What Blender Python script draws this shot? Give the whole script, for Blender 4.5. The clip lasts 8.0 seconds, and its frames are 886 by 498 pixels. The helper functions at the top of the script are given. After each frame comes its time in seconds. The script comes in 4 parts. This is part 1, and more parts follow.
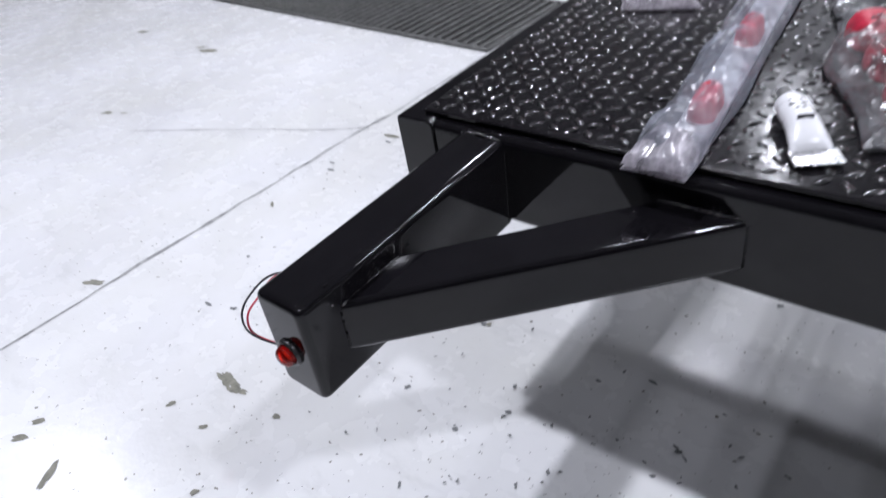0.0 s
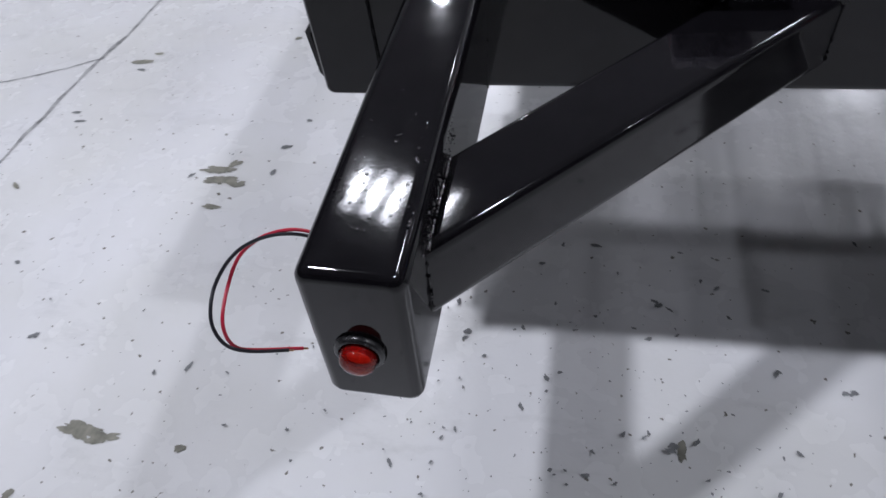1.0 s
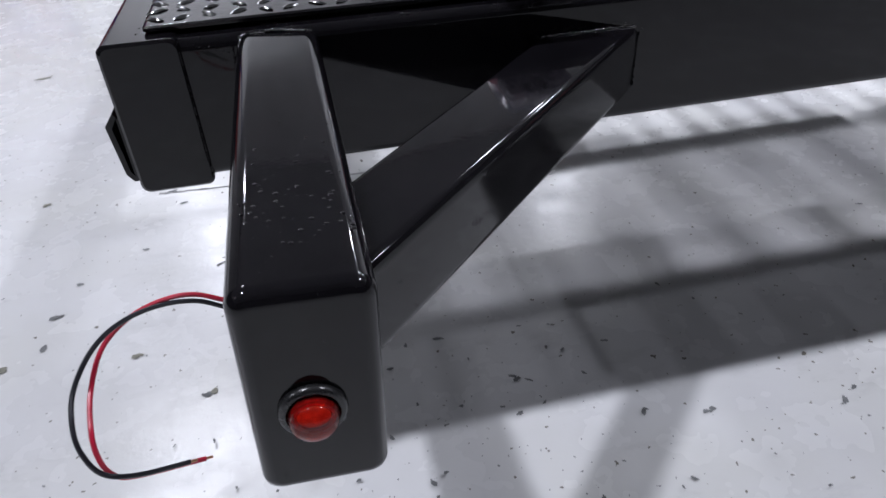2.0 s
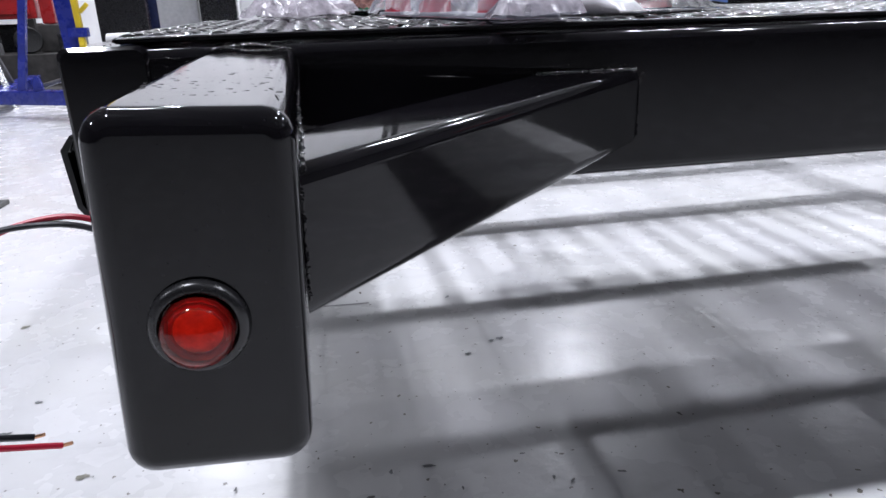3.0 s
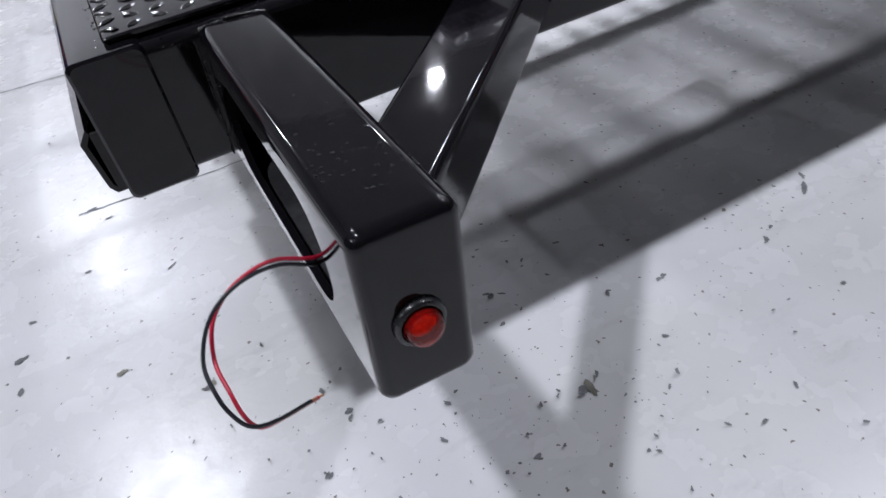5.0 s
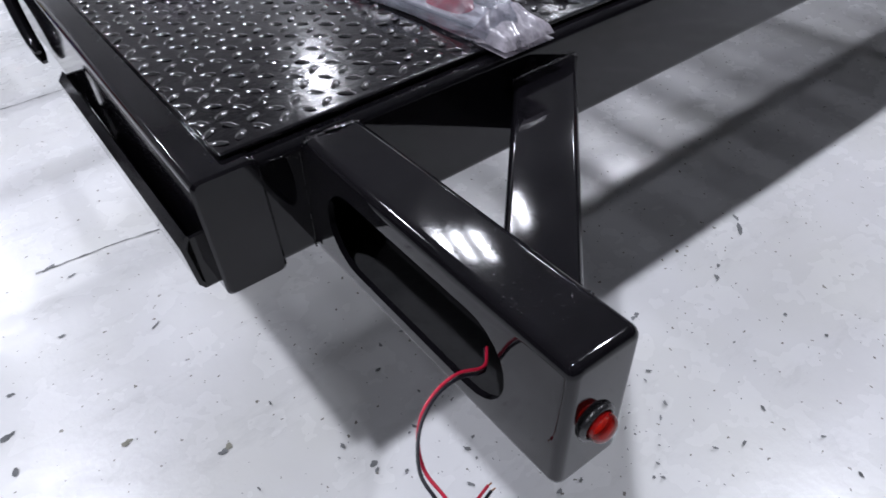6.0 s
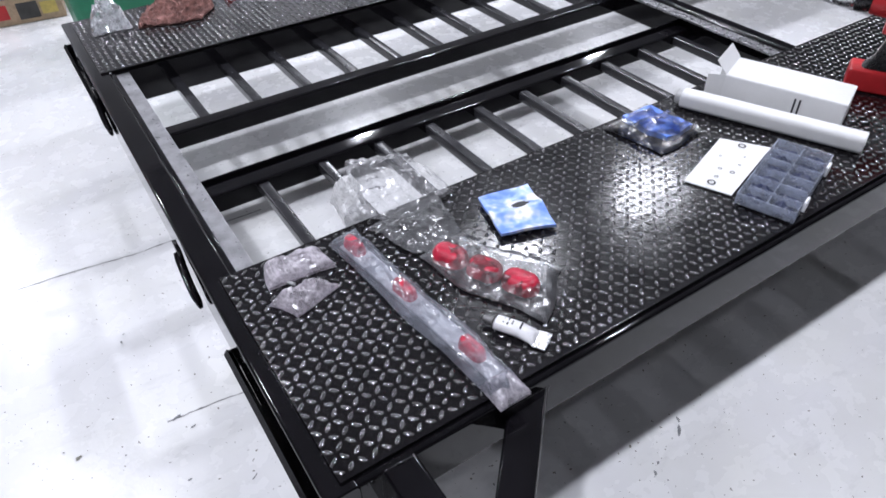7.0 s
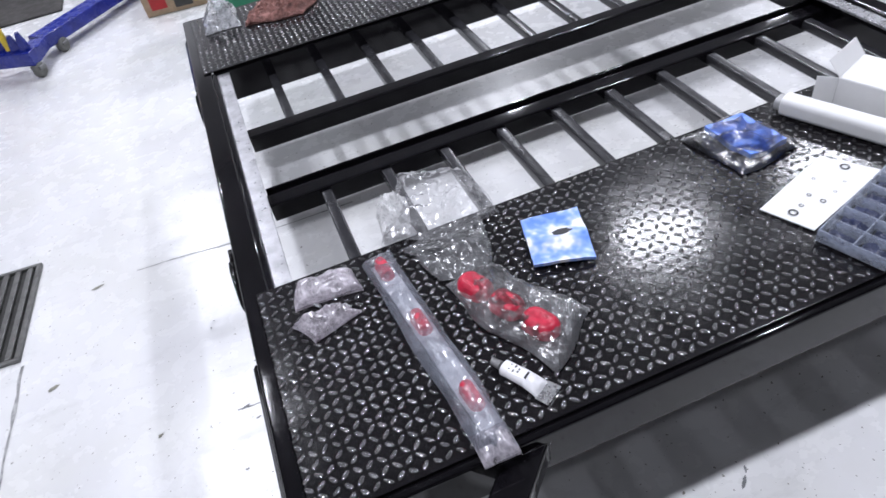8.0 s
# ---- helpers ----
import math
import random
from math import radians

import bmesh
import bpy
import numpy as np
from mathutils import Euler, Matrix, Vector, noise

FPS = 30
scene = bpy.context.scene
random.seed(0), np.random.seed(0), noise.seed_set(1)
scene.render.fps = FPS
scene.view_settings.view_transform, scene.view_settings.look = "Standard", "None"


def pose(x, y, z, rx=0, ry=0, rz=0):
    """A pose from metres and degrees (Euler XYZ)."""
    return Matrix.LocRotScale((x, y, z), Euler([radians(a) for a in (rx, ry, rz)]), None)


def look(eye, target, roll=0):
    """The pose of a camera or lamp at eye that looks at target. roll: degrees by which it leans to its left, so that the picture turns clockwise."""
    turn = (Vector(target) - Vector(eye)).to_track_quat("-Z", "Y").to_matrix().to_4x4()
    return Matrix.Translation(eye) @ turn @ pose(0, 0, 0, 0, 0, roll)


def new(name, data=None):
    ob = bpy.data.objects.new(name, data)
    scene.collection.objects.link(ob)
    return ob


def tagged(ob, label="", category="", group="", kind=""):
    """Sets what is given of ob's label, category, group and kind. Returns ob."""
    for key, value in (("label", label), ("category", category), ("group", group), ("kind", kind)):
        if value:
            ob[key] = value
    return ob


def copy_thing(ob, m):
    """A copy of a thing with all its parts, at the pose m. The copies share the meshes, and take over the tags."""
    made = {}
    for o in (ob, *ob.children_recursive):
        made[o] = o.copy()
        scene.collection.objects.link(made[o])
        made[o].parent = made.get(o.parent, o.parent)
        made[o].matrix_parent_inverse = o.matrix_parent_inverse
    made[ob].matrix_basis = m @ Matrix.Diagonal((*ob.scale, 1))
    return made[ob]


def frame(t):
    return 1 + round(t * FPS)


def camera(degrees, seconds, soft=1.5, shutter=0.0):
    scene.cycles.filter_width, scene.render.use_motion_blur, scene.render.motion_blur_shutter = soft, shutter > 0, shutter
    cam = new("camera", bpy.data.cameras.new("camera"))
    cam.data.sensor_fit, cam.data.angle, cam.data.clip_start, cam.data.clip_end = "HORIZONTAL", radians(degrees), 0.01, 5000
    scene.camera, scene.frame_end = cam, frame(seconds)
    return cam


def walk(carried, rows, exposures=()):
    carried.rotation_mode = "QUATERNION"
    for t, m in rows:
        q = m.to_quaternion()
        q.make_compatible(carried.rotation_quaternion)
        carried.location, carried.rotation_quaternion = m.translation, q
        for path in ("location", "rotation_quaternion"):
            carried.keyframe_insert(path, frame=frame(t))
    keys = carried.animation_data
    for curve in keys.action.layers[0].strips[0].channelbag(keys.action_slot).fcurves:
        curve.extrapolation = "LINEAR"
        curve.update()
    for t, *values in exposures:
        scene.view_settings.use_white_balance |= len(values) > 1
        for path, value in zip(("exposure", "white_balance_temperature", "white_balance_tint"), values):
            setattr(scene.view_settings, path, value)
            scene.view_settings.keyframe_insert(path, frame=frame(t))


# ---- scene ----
cam = camera(66.4, 8.0, shutter=0.2)
PATH = [
    (0, (0.372, -0.194, 0.754), (-0.751, 0.946, -0.446), -11.0),
    (0.2, (0.28, -0.188, 0.717), (-0.681, 0.935, -0.63), -12.3),
    (0.5, (0.178, -0.221, 0.684), (-0.465, 1.003, -0.761), -8.2),
    (1, (0.098, -0.173, 0.657), (-0.286, 1.112, -0.827), -9.2),
    (1.5, (0.023, -0.181, 0.603), (0.182, 1.249, -0.786), -2.6),
    (1.7, (0.014, -0.185, 0.604), (0.283, 1.299, -0.71), -3.5),
    (2.8, (0.03, -0.175, 0.466), (0.399, 1.639, -0.29), -2.1),
    (3, (0.032, -0.177, 0.464), (0.385, 1.669, -0.219), -1.7),
    (3.5, (0.016, -0.179, 0.46), (0.324, 1.674, -0.226), -1.3),
    (4, (0.0, -0.194, 0.472), (0.265, 1.65, -0.254), -2.6),
    (4.5, (-0.013, -0.205, 0.491), (0.304, 1.478, -0.543), -5.2),
    (4.7, (-0.026, -0.218, 0.541), (0.376, 1.322, -0.67), -8.5),
    (5.8, (-0.164, -0.136, 0.674), (0.68, 1.086, -0.666), -4.7),
    (6, (-0.179, -0.134, 0.701), (0.665, 1.097, -0.63), -4.2),
    (6.2, (-0.199, -0.143, 0.753), (0.558, 1.129, -0.593), -5.2),
    (6.5, (-0.197, -0.149, 0.924), (0.535, 1.142, -0.416), -4.7),
    (7, (-0.201, -0.192, 1.236), (0.597, 1.095, -0.07), -2.0),
    (7.5, (-0.034, -0.217, 1.298), (0.555, 1.173, -0.013), -7.1),
    (8, (0.058, -0.201, 1.279), (0.39, 1.231, -0.077), -12.0),
]
walk(cam, [(t, look(eye, target, roll)) for t, eye, target, roll in PATH],
     exposures=[(0.0, 0.5), (0.5, 0.15), (1.0, 0.05), (1.7, 0.15), (2.8, 0.65), (3.5, 0.75), (4.0, 0.75), (4.5, 0.47), (5.0, 0.3), (5.8, 0.38), (6.2, 0.43), (7.0, 0.48), (7.5, 0.49), (8.0, 0.48)])


# ---- world: a closed workshop, lit by its ceiling tubes only ----
world = bpy.data.worlds.new("world")
world.use_nodes = True
world.node_tree.nodes["Background"].inputs[0].default_value = (0.75, 0.8, 0.9, 1)
world.node_tree.nodes["Background"].inputs[1].default_value = 0.02
scene.world = world
LAMP_POWER = 14.2
LAMP_COLOUR = (0.864, 0.887, 1.0)

ARM_TOP = 0.44
ARM_ROLL = Matrix.Translation((0.0008, 0, 0.3905)) @ pose(0, 0, 0, 0, 2.7, 0) @ Matrix.Translation((0.0015, 0, -0.38825))   # the arm is welded on slightly twisted
DECK = 0.450
RAIL_TOP = 0.4455


# ---- materials ----
def material(name):
    m = bpy.data.materials.new(name)
    m.use_nodes = True
    return m, m.node_tree.nodes, m.node_tree.links, m.node_tree.nodes["Principled BSDF"]


def noise_ramp(nodes, links, scale, stops, detail=4.0, rough=0.6, offset=(0, 0, 0), stretch=(1, 1, 1)):
    """A noise in object-independent place, through a colour ramp."""
    geo = nodes.new("ShaderNodeNewGeometry")
    place = nodes.new("ShaderNodeMapping")
    place.inputs["Location"].default_value = offset
    place.inputs["Scale"].default_value = stretch
    links.new(geo.outputs["Position"], place.inputs["Vector"])
    tex = nodes.new("ShaderNodeTexNoise")
    tex.inputs["Scale"].default_value = scale
    tex.inputs["Detail"].default_value = detail
    tex.inputs["Roughness"].default_value = rough
    links.new(place.outputs[0], tex.inputs["Vector"])
    ramp = nodes.new("ShaderNodeValToRGB")
    els = ramp.color_ramp.elements
    while len(els) < len(stops):
        els.new(0.5)
    for e, (p, c) in zip(els, stops):
        e.position = p
        e.color = (*c, 1) if isinstance(c, tuple) else (c, c, c, 1)
    links.new(tex.outputs[0], ramp.inputs[0])
    return tex, ramp


def mix(nodes, links, a, b, factor, mode="MIX"):
    m = nodes.new("ShaderNodeMix")
    m.data_type, m.blend_type = "RGBA", mode
    for socket, value in ((m.inputs[0], factor), (m.inputs[6], a), (m.inputs[7], b)):
        if isinstance(value, (float, int)):
            socket.default_value = value
        elif isinstance(value, tuple):
            socket.default_value = (*value, 1)
        else:
            links.new(value, socket)
    return m.outputs[2]


def bump(nodes, links, bsdf, height, strength, distance=0.002):
    b = nodes.new("ShaderNodeBump")
    b.inputs["Strength"].default_value = strength
    b.inputs["Distance"].default_value = distance
    links.new(height, b.inputs["Height"])
    links.new(b.outputs[0], bsdf.inputs["Normal"])
    return b


def gloss_paint(name, base, rough=0.1, peel=0.25, ior=1.5):
    """Sprayed enamel: a slightly wavy gloss with faint dust and haze."""
    m, nodes, links, bsdf = material(name)
    _, shade = noise_ramp(nodes, links, 9, [(0.35, tuple(0.8 * c for c in base)), (0.7, tuple(1.25 * c for c in base))])
    _, dust = noise_ramp(nodes, links, 900, [(0.70, 0.0), (0.78, 1.0)], detail=2)
    links.new(mix(nodes, links, shade.outputs[0], tuple(c * 3 + 0.01 for c in base), dust.outputs[0]), bsdf.inputs["Base Color"])
    _, haze = noise_ramp(nodes, links, 25, [(0.3, rough * 0.75), (0.75, rough * 1.5)])
    links.new(haze.outputs[0], bsdf.inputs["Roughness"])
    bsdf.inputs["IOR"].default_value = ior
    wave, _ = noise_ramp(nodes, links, 70, [(0, 0.0), (1, 1.0)], detail=3)
    bump(nodes, links, bsdf, wave.outputs[0], peel * 0.22, 0.0006)
    return m


def plain(name, base, rough=0.5, metal=0.0, vary=0.2, scale=40, relief=0.15, depth=0.001):
    m, nodes, links, bsdf = material(name)
    tex, shade = noise_ramp(nodes, links, scale, [(0.3, tuple(c * (1 - vary) for c in base)), (0.7, tuple(min(1, c * (1 + vary)) for c in base))])
    links.new(shade.outputs[0], bsdf.inputs["Base Color"])
    _, haze = noise_ramp(nodes, links, scale * 3, [(0.3, rough * 0.8), (0.7, min(1, rough * 1.2))])
    links.new(haze.outputs[0], bsdf.inputs["Roughness"])
    bsdf.inputs["Metallic"].default_value = metal
    bump(nodes, links, bsdf, tex.outputs[0], relief, depth)
    return m


def clear_film(name, veil, tint=(0.9, 0.92, 0.95), rough=0.2, scale=45, relief=0.15, ior=1.5, grain=0.0, pull=0.35):
    """Thin crinkled plastic film: clear, glossy, milky in uneven patches from veil[0] to veil[1],
    with fine creases drawn out along the direction grain."""
    m, nodes, links, bsdf = material(name)
    bsdf.inputs["Base Color"].default_value = (*tint, 1)
    bsdf.inputs["Roughness"].default_value = rough
    tex, cloud = noise_ramp(nodes, links, scale, [(0.40, veil[0]), (0.68, veil[1])], detail=5)
    crease, ridge = noise_ramp(nodes, links, scale * 3.2, [(0.36, 0.0), (0.50, 1.0), (0.64, 0.0)], detail=2, stretch=(1, pull, 1))
    for node in nodes:
        if node.type == "MAPPING" and node.inputs["Scale"].default_value[1] != 1:
            node.inputs["Rotation"].default_value = (0, 0, radians(grain))
    fold = nodes.new("ShaderNodeMath")
    fold.operation = "MULTIPLY_ADD"
    fold.inputs[1].default_value = 0.22
    links.new(ridge.outputs[0], fold.inputs[0])
    links.new(tex.outputs[0], fold.inputs[2])
    b = bump(nodes, links, bsdf, fold.outputs[0], relief, 0.006)
    milk = nodes.new("ShaderNodeMath")
    milk.operation = "MULTIPLY_ADD"
    milk.use_clamp = True
    milk.inputs[1].default_value = 0.35 * veil[1]
    links.new(ridge.outputs[0], milk.inputs[0])
    links.new(cloud.outputs[0], milk.inputs[2])
    clear = nodes.new("ShaderNodeBsdfTransparent")
    clear.inputs[0].default_value = (0.99, 0.99, 0.995, 1)
    shine = nodes.new("ShaderNodeBsdfGlossy")
    shine.inputs["Roughness"].default_value = rough
    links.new(b.outputs[0], shine.inputs["Normal"])
    fres = nodes.new("ShaderNodeFresnel")
    fres.inputs[0].default_value = ior
    links.new(b.outputs[0], fres.inputs["Normal"])
    glossy = nodes.new("ShaderNodeMixShader")
    links.new(fres.outputs[0], glossy.inputs[0])
    links.new(clear.outputs[0], glossy.inputs[1])
    links.new(shine.outputs[0], glossy.inputs[2])
    both = nodes.new("ShaderNodeMixShader")
    links.new(milk.outputs[0], both.inputs[0])
    links.new(glossy.outputs[0], both.inputs[1])
    through_light = nodes.new("ShaderNodeBsdfTranslucent")
    through_light.inputs[0].default_value = (*tint, 1)
    haze = nodes.new("ShaderNodeMixShader")
    haze.inputs[0].default_value = 0.4
    links.new(bsdf.outputs[0], haze.inputs[1])
    links.new(through_light.outputs[0], haze.inputs[2])
    links.new(haze.outputs[0], both.inputs[2])
    links.new(both.outputs[0], nodes["Material Output"].inputs[0])
    return m


def floor_paint():
    """White floor paint, scuffed and speckled, with small chips down to the concrete."""
    m, nodes, links, bsdf = material("floor_paint")
    _, cloud = noise_ramp(nodes, links, 1.6, [(0.3, (0.64, 0.64, 0.65)), (0.7, (0.76, 0.76, 0.77))], detail=4)
    _, streak = noise_ramp(nodes, links, 5, [(0.40, 0.0), (0.85, 0.35)], detail=6, rough=0.55, offset=(3, 1, 0), stretch=(1, 0.35, 1))
    c = mix(nodes, links, cloud.outputs[0], (0.50, 0.50, 0.51), streak.outputs[0])
    _, worn = noise_ramp(nodes, links, 2.2, [(0.48, 0.0), (0.85, 0.5)], detail=5, rough=0.55, offset=(7, 4, 0))
    c = mix(nodes, links, c, (0.54, 0.53, 0.49), worn.outputs[0])
    _, warm = noise_ramp(nodes, links, 3.7, [(0.42, 0.0), (0.72, 0.55)], detail=6, rough=0.6, offset=(2, 9, 0))
    c = mix(nodes, links, c, (0.65, 0.65, 0.615), warm.outputs[0])
    _, scuff = noise_ramp(nodes, links, 16, [(0.56, 0.0), (0.74, 0.45)], detail=7, rough=0.7, offset=(5, 2, 0), stretch=(0.4, 1, 1))
    c = mix(nodes, links, c, (0.44, 0.44, 0.44), scuff.outputs[0])
    _, speck = noise_ramp(nodes, links, 95, [(0.700, 0.0), (0.725, 1.0)], detail=2, rough=0.5)
    c = mix(nodes, links, c, (0.17, 0.16, 0.14), speck.outputs[0])
    _, chip = noise_ramp(nodes, links, 23, [(0.782, 0.0), (0.792, 1.0)], detail=5, rough=0.62, offset=(1.7, 5.1, 0))
    c = mix(nodes, links, c, (0.20, 0.19, 0.16), chip.outputs[0])
    links.new(c, bsdf.inputs["Base Color"])
    _, rough = noise_ramp(nodes, links, 14, [(0.3, 0.20), (0.7, 0.32)], detail=3)
    links.new(rough.outputs[0], bsdf.inputs["Roughness"])
    tex, _ = noise_ramp(nodes, links, 55, [(0, 0.0), (1, 1.0)], detail=6)
    bump(nodes, links, bsdf, tex.outputs[0], 0.12, 0.003)
    return m


BLACK = gloss_paint("black_enamel", (0.005, 0.0046, 0.0058), 0.055, 0.3, 1.39)
DECK_BLACK = gloss_paint("tread_enamel", (0.008, 0.0072, 0.0085), 0.13, 2.2, 1.39)
LENS_RED = plain("bagged_lens_plastic", (0.50, 0.018, 0.05), 0.4, vary=0.3, scale=60)
LUG_BLACK = gloss_paint("tread_lug_enamel", (0.005, 0.0046, 0.0055), 0.16, 0.10, 2.1)
RUNG_BLACK = gloss_paint("satin_black_enamel", (0.024, 0.024, 0.027), 0.2, 0.3)
INNER = plain("bare_primer_inside", (0.012, 0.012, 0.013), 0.6)
FLOOR = floor_paint()
CHIP = plain("bare_concrete", (0.21, 0.205, 0.17), 0.8, vary=0.35, scale=60)
SPECK = plain("grey_floor_speck", (0.17, 0.175, 0.18), 0.8, vary=0.35, scale=60)
JOINT = plain("floor_joint_filler", (0.27, 0.27, 0.27), 0.85, vary=0.6, scale=45)
GREY_STEEL = plain("grey_ledge", (0.26, 0.26, 0.27), 0.28, 0.75, vary=0.25, scale=25)
PALE_STEEL = plain("pale_ledge", (0.50, 0.50, 0.52), 0.32, 0.75, vary=0.25, scale=25)
RUBBER = plain("black_rubber", (0.012, 0.012, 0.013), 0.26, relief=0.1)
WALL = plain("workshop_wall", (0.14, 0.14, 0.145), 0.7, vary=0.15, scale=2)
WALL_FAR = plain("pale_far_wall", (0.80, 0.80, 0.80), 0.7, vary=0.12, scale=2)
CEIL = plain("workshop_ceiling", (0.25, 0.25, 0.255), 0.8, vary=0.15, scale=2)
WIRE_RED = plain("red_insulation", (0.50, 0.012, 0.042), 0.35, vary=0.1)
WIRE_BLACK = plain("black_insulation", (0.012, 0.012, 0.018), 0.35, vary=0.1)
COPPER = plain("copper_strands", (0.65, 0.35, 0.2), 0.35, 1.0)
GALV = plain("grating_steel", (0.16, 0.16, 0.155), 0.45, 0.7, vary=0.3)
DRAIN_SHADE = plain("drain_shade", (0.03, 0.03, 0.028), 0.9)
FILM = clear_film("clear_bag_film", (0.03, 0.16), rough=0.22, ior=2.0, scale=26, relief=0.18, grain=-28)
MILKY = clear_film("milky_bag_film", (0.16, 0.60), (0.90, 0.84, 0.91), rough=0.24, ior=2.2, scale=28, relief=0.22, grain=20)
FOIL = clear_film("shiny_bag_film", (0.08, 0.50), rough=0.12, scale=30, ior=2.0)
CLOUDY = clear_film("cloudy_bag_film", (0.05, 0.22), (0.94, 0.94, 0.97), rough=0.22, ior=1.9, scale=22, relief=0.18, grain=65)
BUNCHED = clear_film("bunched_bag_film", (0.5, 0.9), (0.97, 0.97, 0.97), rough=0.25, ior=1.8, scale=30, relief=0.3)
WHITE = plain("white_card", (0.78, 0.78, 0.78), 0.55, vary=0.04, scale=15, relief=0.05)
WHITE_GLOSS = plain("white_plastic", (0.80, 0.80, 0.82), 0.3, vary=0.04, scale=20, relief=0.05)
INK = plain("black_ink", (0.03, 0.03, 0.035), 0.6)
GREY_CARD = plain("grey_board", (0.42, 0.42, 0.42), 0.7, vary=0.1)
RED_PLASTIC = plain("red_lens_plastic", (0.52, 0.012, 0.03), 0.2, vary=0.25, scale=60)
RED_TOOL = plain("red_tool_plastic", (0.48, 0.02, 0.025), 0.4, vary=0.1)


def printed_foil():
    """Sky blue print with pale cloudy shapes."""
    m, nodes, links, bsdf = material("sky_blue_print")
    tex, tone = noise_ramp(nodes, links, 26, [(0.38, (0.13, 0.27, 0.84)), (0.48, (0.27, 0.42, 0.88)), (0.55, (0.52, 0.60, 0.92)), (0.60, (0.84, 0.86, 0.90))], detail=2)
    links.new(tone.outputs[0], bsdf.inputs["Base Color"])
    bsdf.inputs["Roughness"].default_value = 0.3
    bump(nodes, links, bsdf, tex.outputs[0], 0.3, 0.003)
    return m


BLUE_PRINT = printed_foil()
GLINT_FILM = clear_film("glinting_bag_film", (0.0, 0.07), (0.95, 0.96, 1.0), 0.2, 30, 0.22, 2.3, -20)
BLUE_PLASTIC = plain("blue_plastic", (0.14, 0.29, 0.95), 0.3, vary=0.25, scale=30)
BLUE_STEEL = gloss_paint("blue_enamel", (0.014, 0.025, 0.23), 0.25)
YELLOW = gloss_paint("yellow_enamel", (0.72, 0.52, 0.03), 0.3)
RED_STEEL = gloss_paint("red_enamel", (0.42, 0.018, 0.02), 0.3)
GREEN = plain("green_plastic", (0.01, 0.17, 0.085), 0.4, vary=0.1)
RAG = plain("red_brown_rag", (0.22, 0.105, 0.09), 0.9, vary=0.6, scale=50, relief=0.8, depth=0.01)
STEEL = plain("bright_steel", (0.55, 0.55, 0.56), 0.28, 1.0, vary=0.15)
DULL_STEEL = plain("dull_steel", (0.20, 0.20, 0.20), 0.5, 0.6, vary=0.3)
TYRE = plain("tyre_rubber", (0.022, 0.022, 0.022), 0.75)
CLUTTER = plain("dark_clutter", (0.05, 0.047, 0.045), 0.6, vary=0.6, scale=12)
KRAFT = plain("printed_carton", (0.42, 0.30, 0.20), 0.7, vary=0.2)
DIVIDER = clear_film("box_plastic", (0.01, 0.03), (0.75, 0.82, 0.95), 0.1, 20, 0.05, 1.1)
SLEEVE = clear_film("long_sleeve_film", (0.13, 0.22), (0.78, 0.83, 0.95), 0.2, 14, 0.12, 1.8, 6, 0.15)
RIB = clear_film("box_rib_plastic", (0.16, 0.42), (0.66, 0.72, 0.84), 0.15, 20, 0.1, 1.4)
NAVY = plain("navy_compartment", (0.012, 0.018, 0.06), 0.35, vary=0.5, scale=60)


def lens_material():
    """Clear red moulded lens: red-tinted light passes, the rest is gloss."""
    m, nodes, links, bsdf = material("red_lens")
    clear = nodes.new("ShaderNodeBsdfTransparent")
    clear.inputs[0].default_value = (1.0, 0.13, 0.055, 1)
    shine = nodes.new("ShaderNodeBsdfGlossy")
    shine.inputs["Roughness"].default_value = 0.04
    fres = nodes.new("ShaderNodeFresnel")
    fres.inputs[0].default_value = 1.42
    both = nodes.new("ShaderNodeMixShader")
    links.new(fres.outputs[0], both.inputs[0])
    links.new(clear.outputs[0], both.inputs[1])
    links.new(shine.outputs[0], both.inputs[2])
    bsdf.inputs["Base Color"].default_value = (0.75, 0.035, 0.028, 1)
    bsdf.inputs["Roughness"].default_value = 0.08
    body = nodes.new("ShaderNodeMixShader")
    body.inputs[0].default_value = 0.10
    links.new(both.outputs[0], body.inputs[1])
    links.new(bsdf.outputs[0], body.inputs[2])
    links.new(body.outputs[0], nodes["Material Output"].inputs[0])
    return m


REFLECTOR = plain("lamp_reflector", (0.95, 0.80, 0.62), 0.3, vary=0.35, scale=330)
LENS = lens_material()
DARK_RED = plain("dark_red_rim", (0.22, 0.010, 0.015), 0.15, vary=0.3, scale=200)
DARK_SHEET = plain("dark_floor_sheet", (0.035, 0.033, 0.031), 0.75, vary=0.4, scale=9)
STRAP = plain("blue_purple_wrap", (0.10, 0.11, 0.42), 0.3, vary=0.6, scale=30)


def lamp_face():
    m, nodes, links, bsdf = material("lamp_diffuser")
    bsdf.inputs["Base Color"].default_value = (0.9, 0.9, 0.9, 1)
    bsdf.inputs["Emission Color"].default_value = (*LAMP_COLOUR, 1)
    bsdf.inputs["Emission Strength"].default_value = 32.0
    return m


LIT = lamp_face()


# ---- mesh helpers ----
def mesh_of(name, bm, mat, smooth=35):
    me = bpy.data.meshes.new(name)
    bmesh.ops.recalc_face_normals(bm, faces=bm.faces)
    bm.to_mesh(me)
    bm.free()
    for mm in (mat if isinstance(mat, (list, tuple)) else [mat]):
        me.materials.append(mm)
    if smooth:
        me.shade_smooth()
        me.set_sharp_from_angle(angle=radians(smooth))
    return me


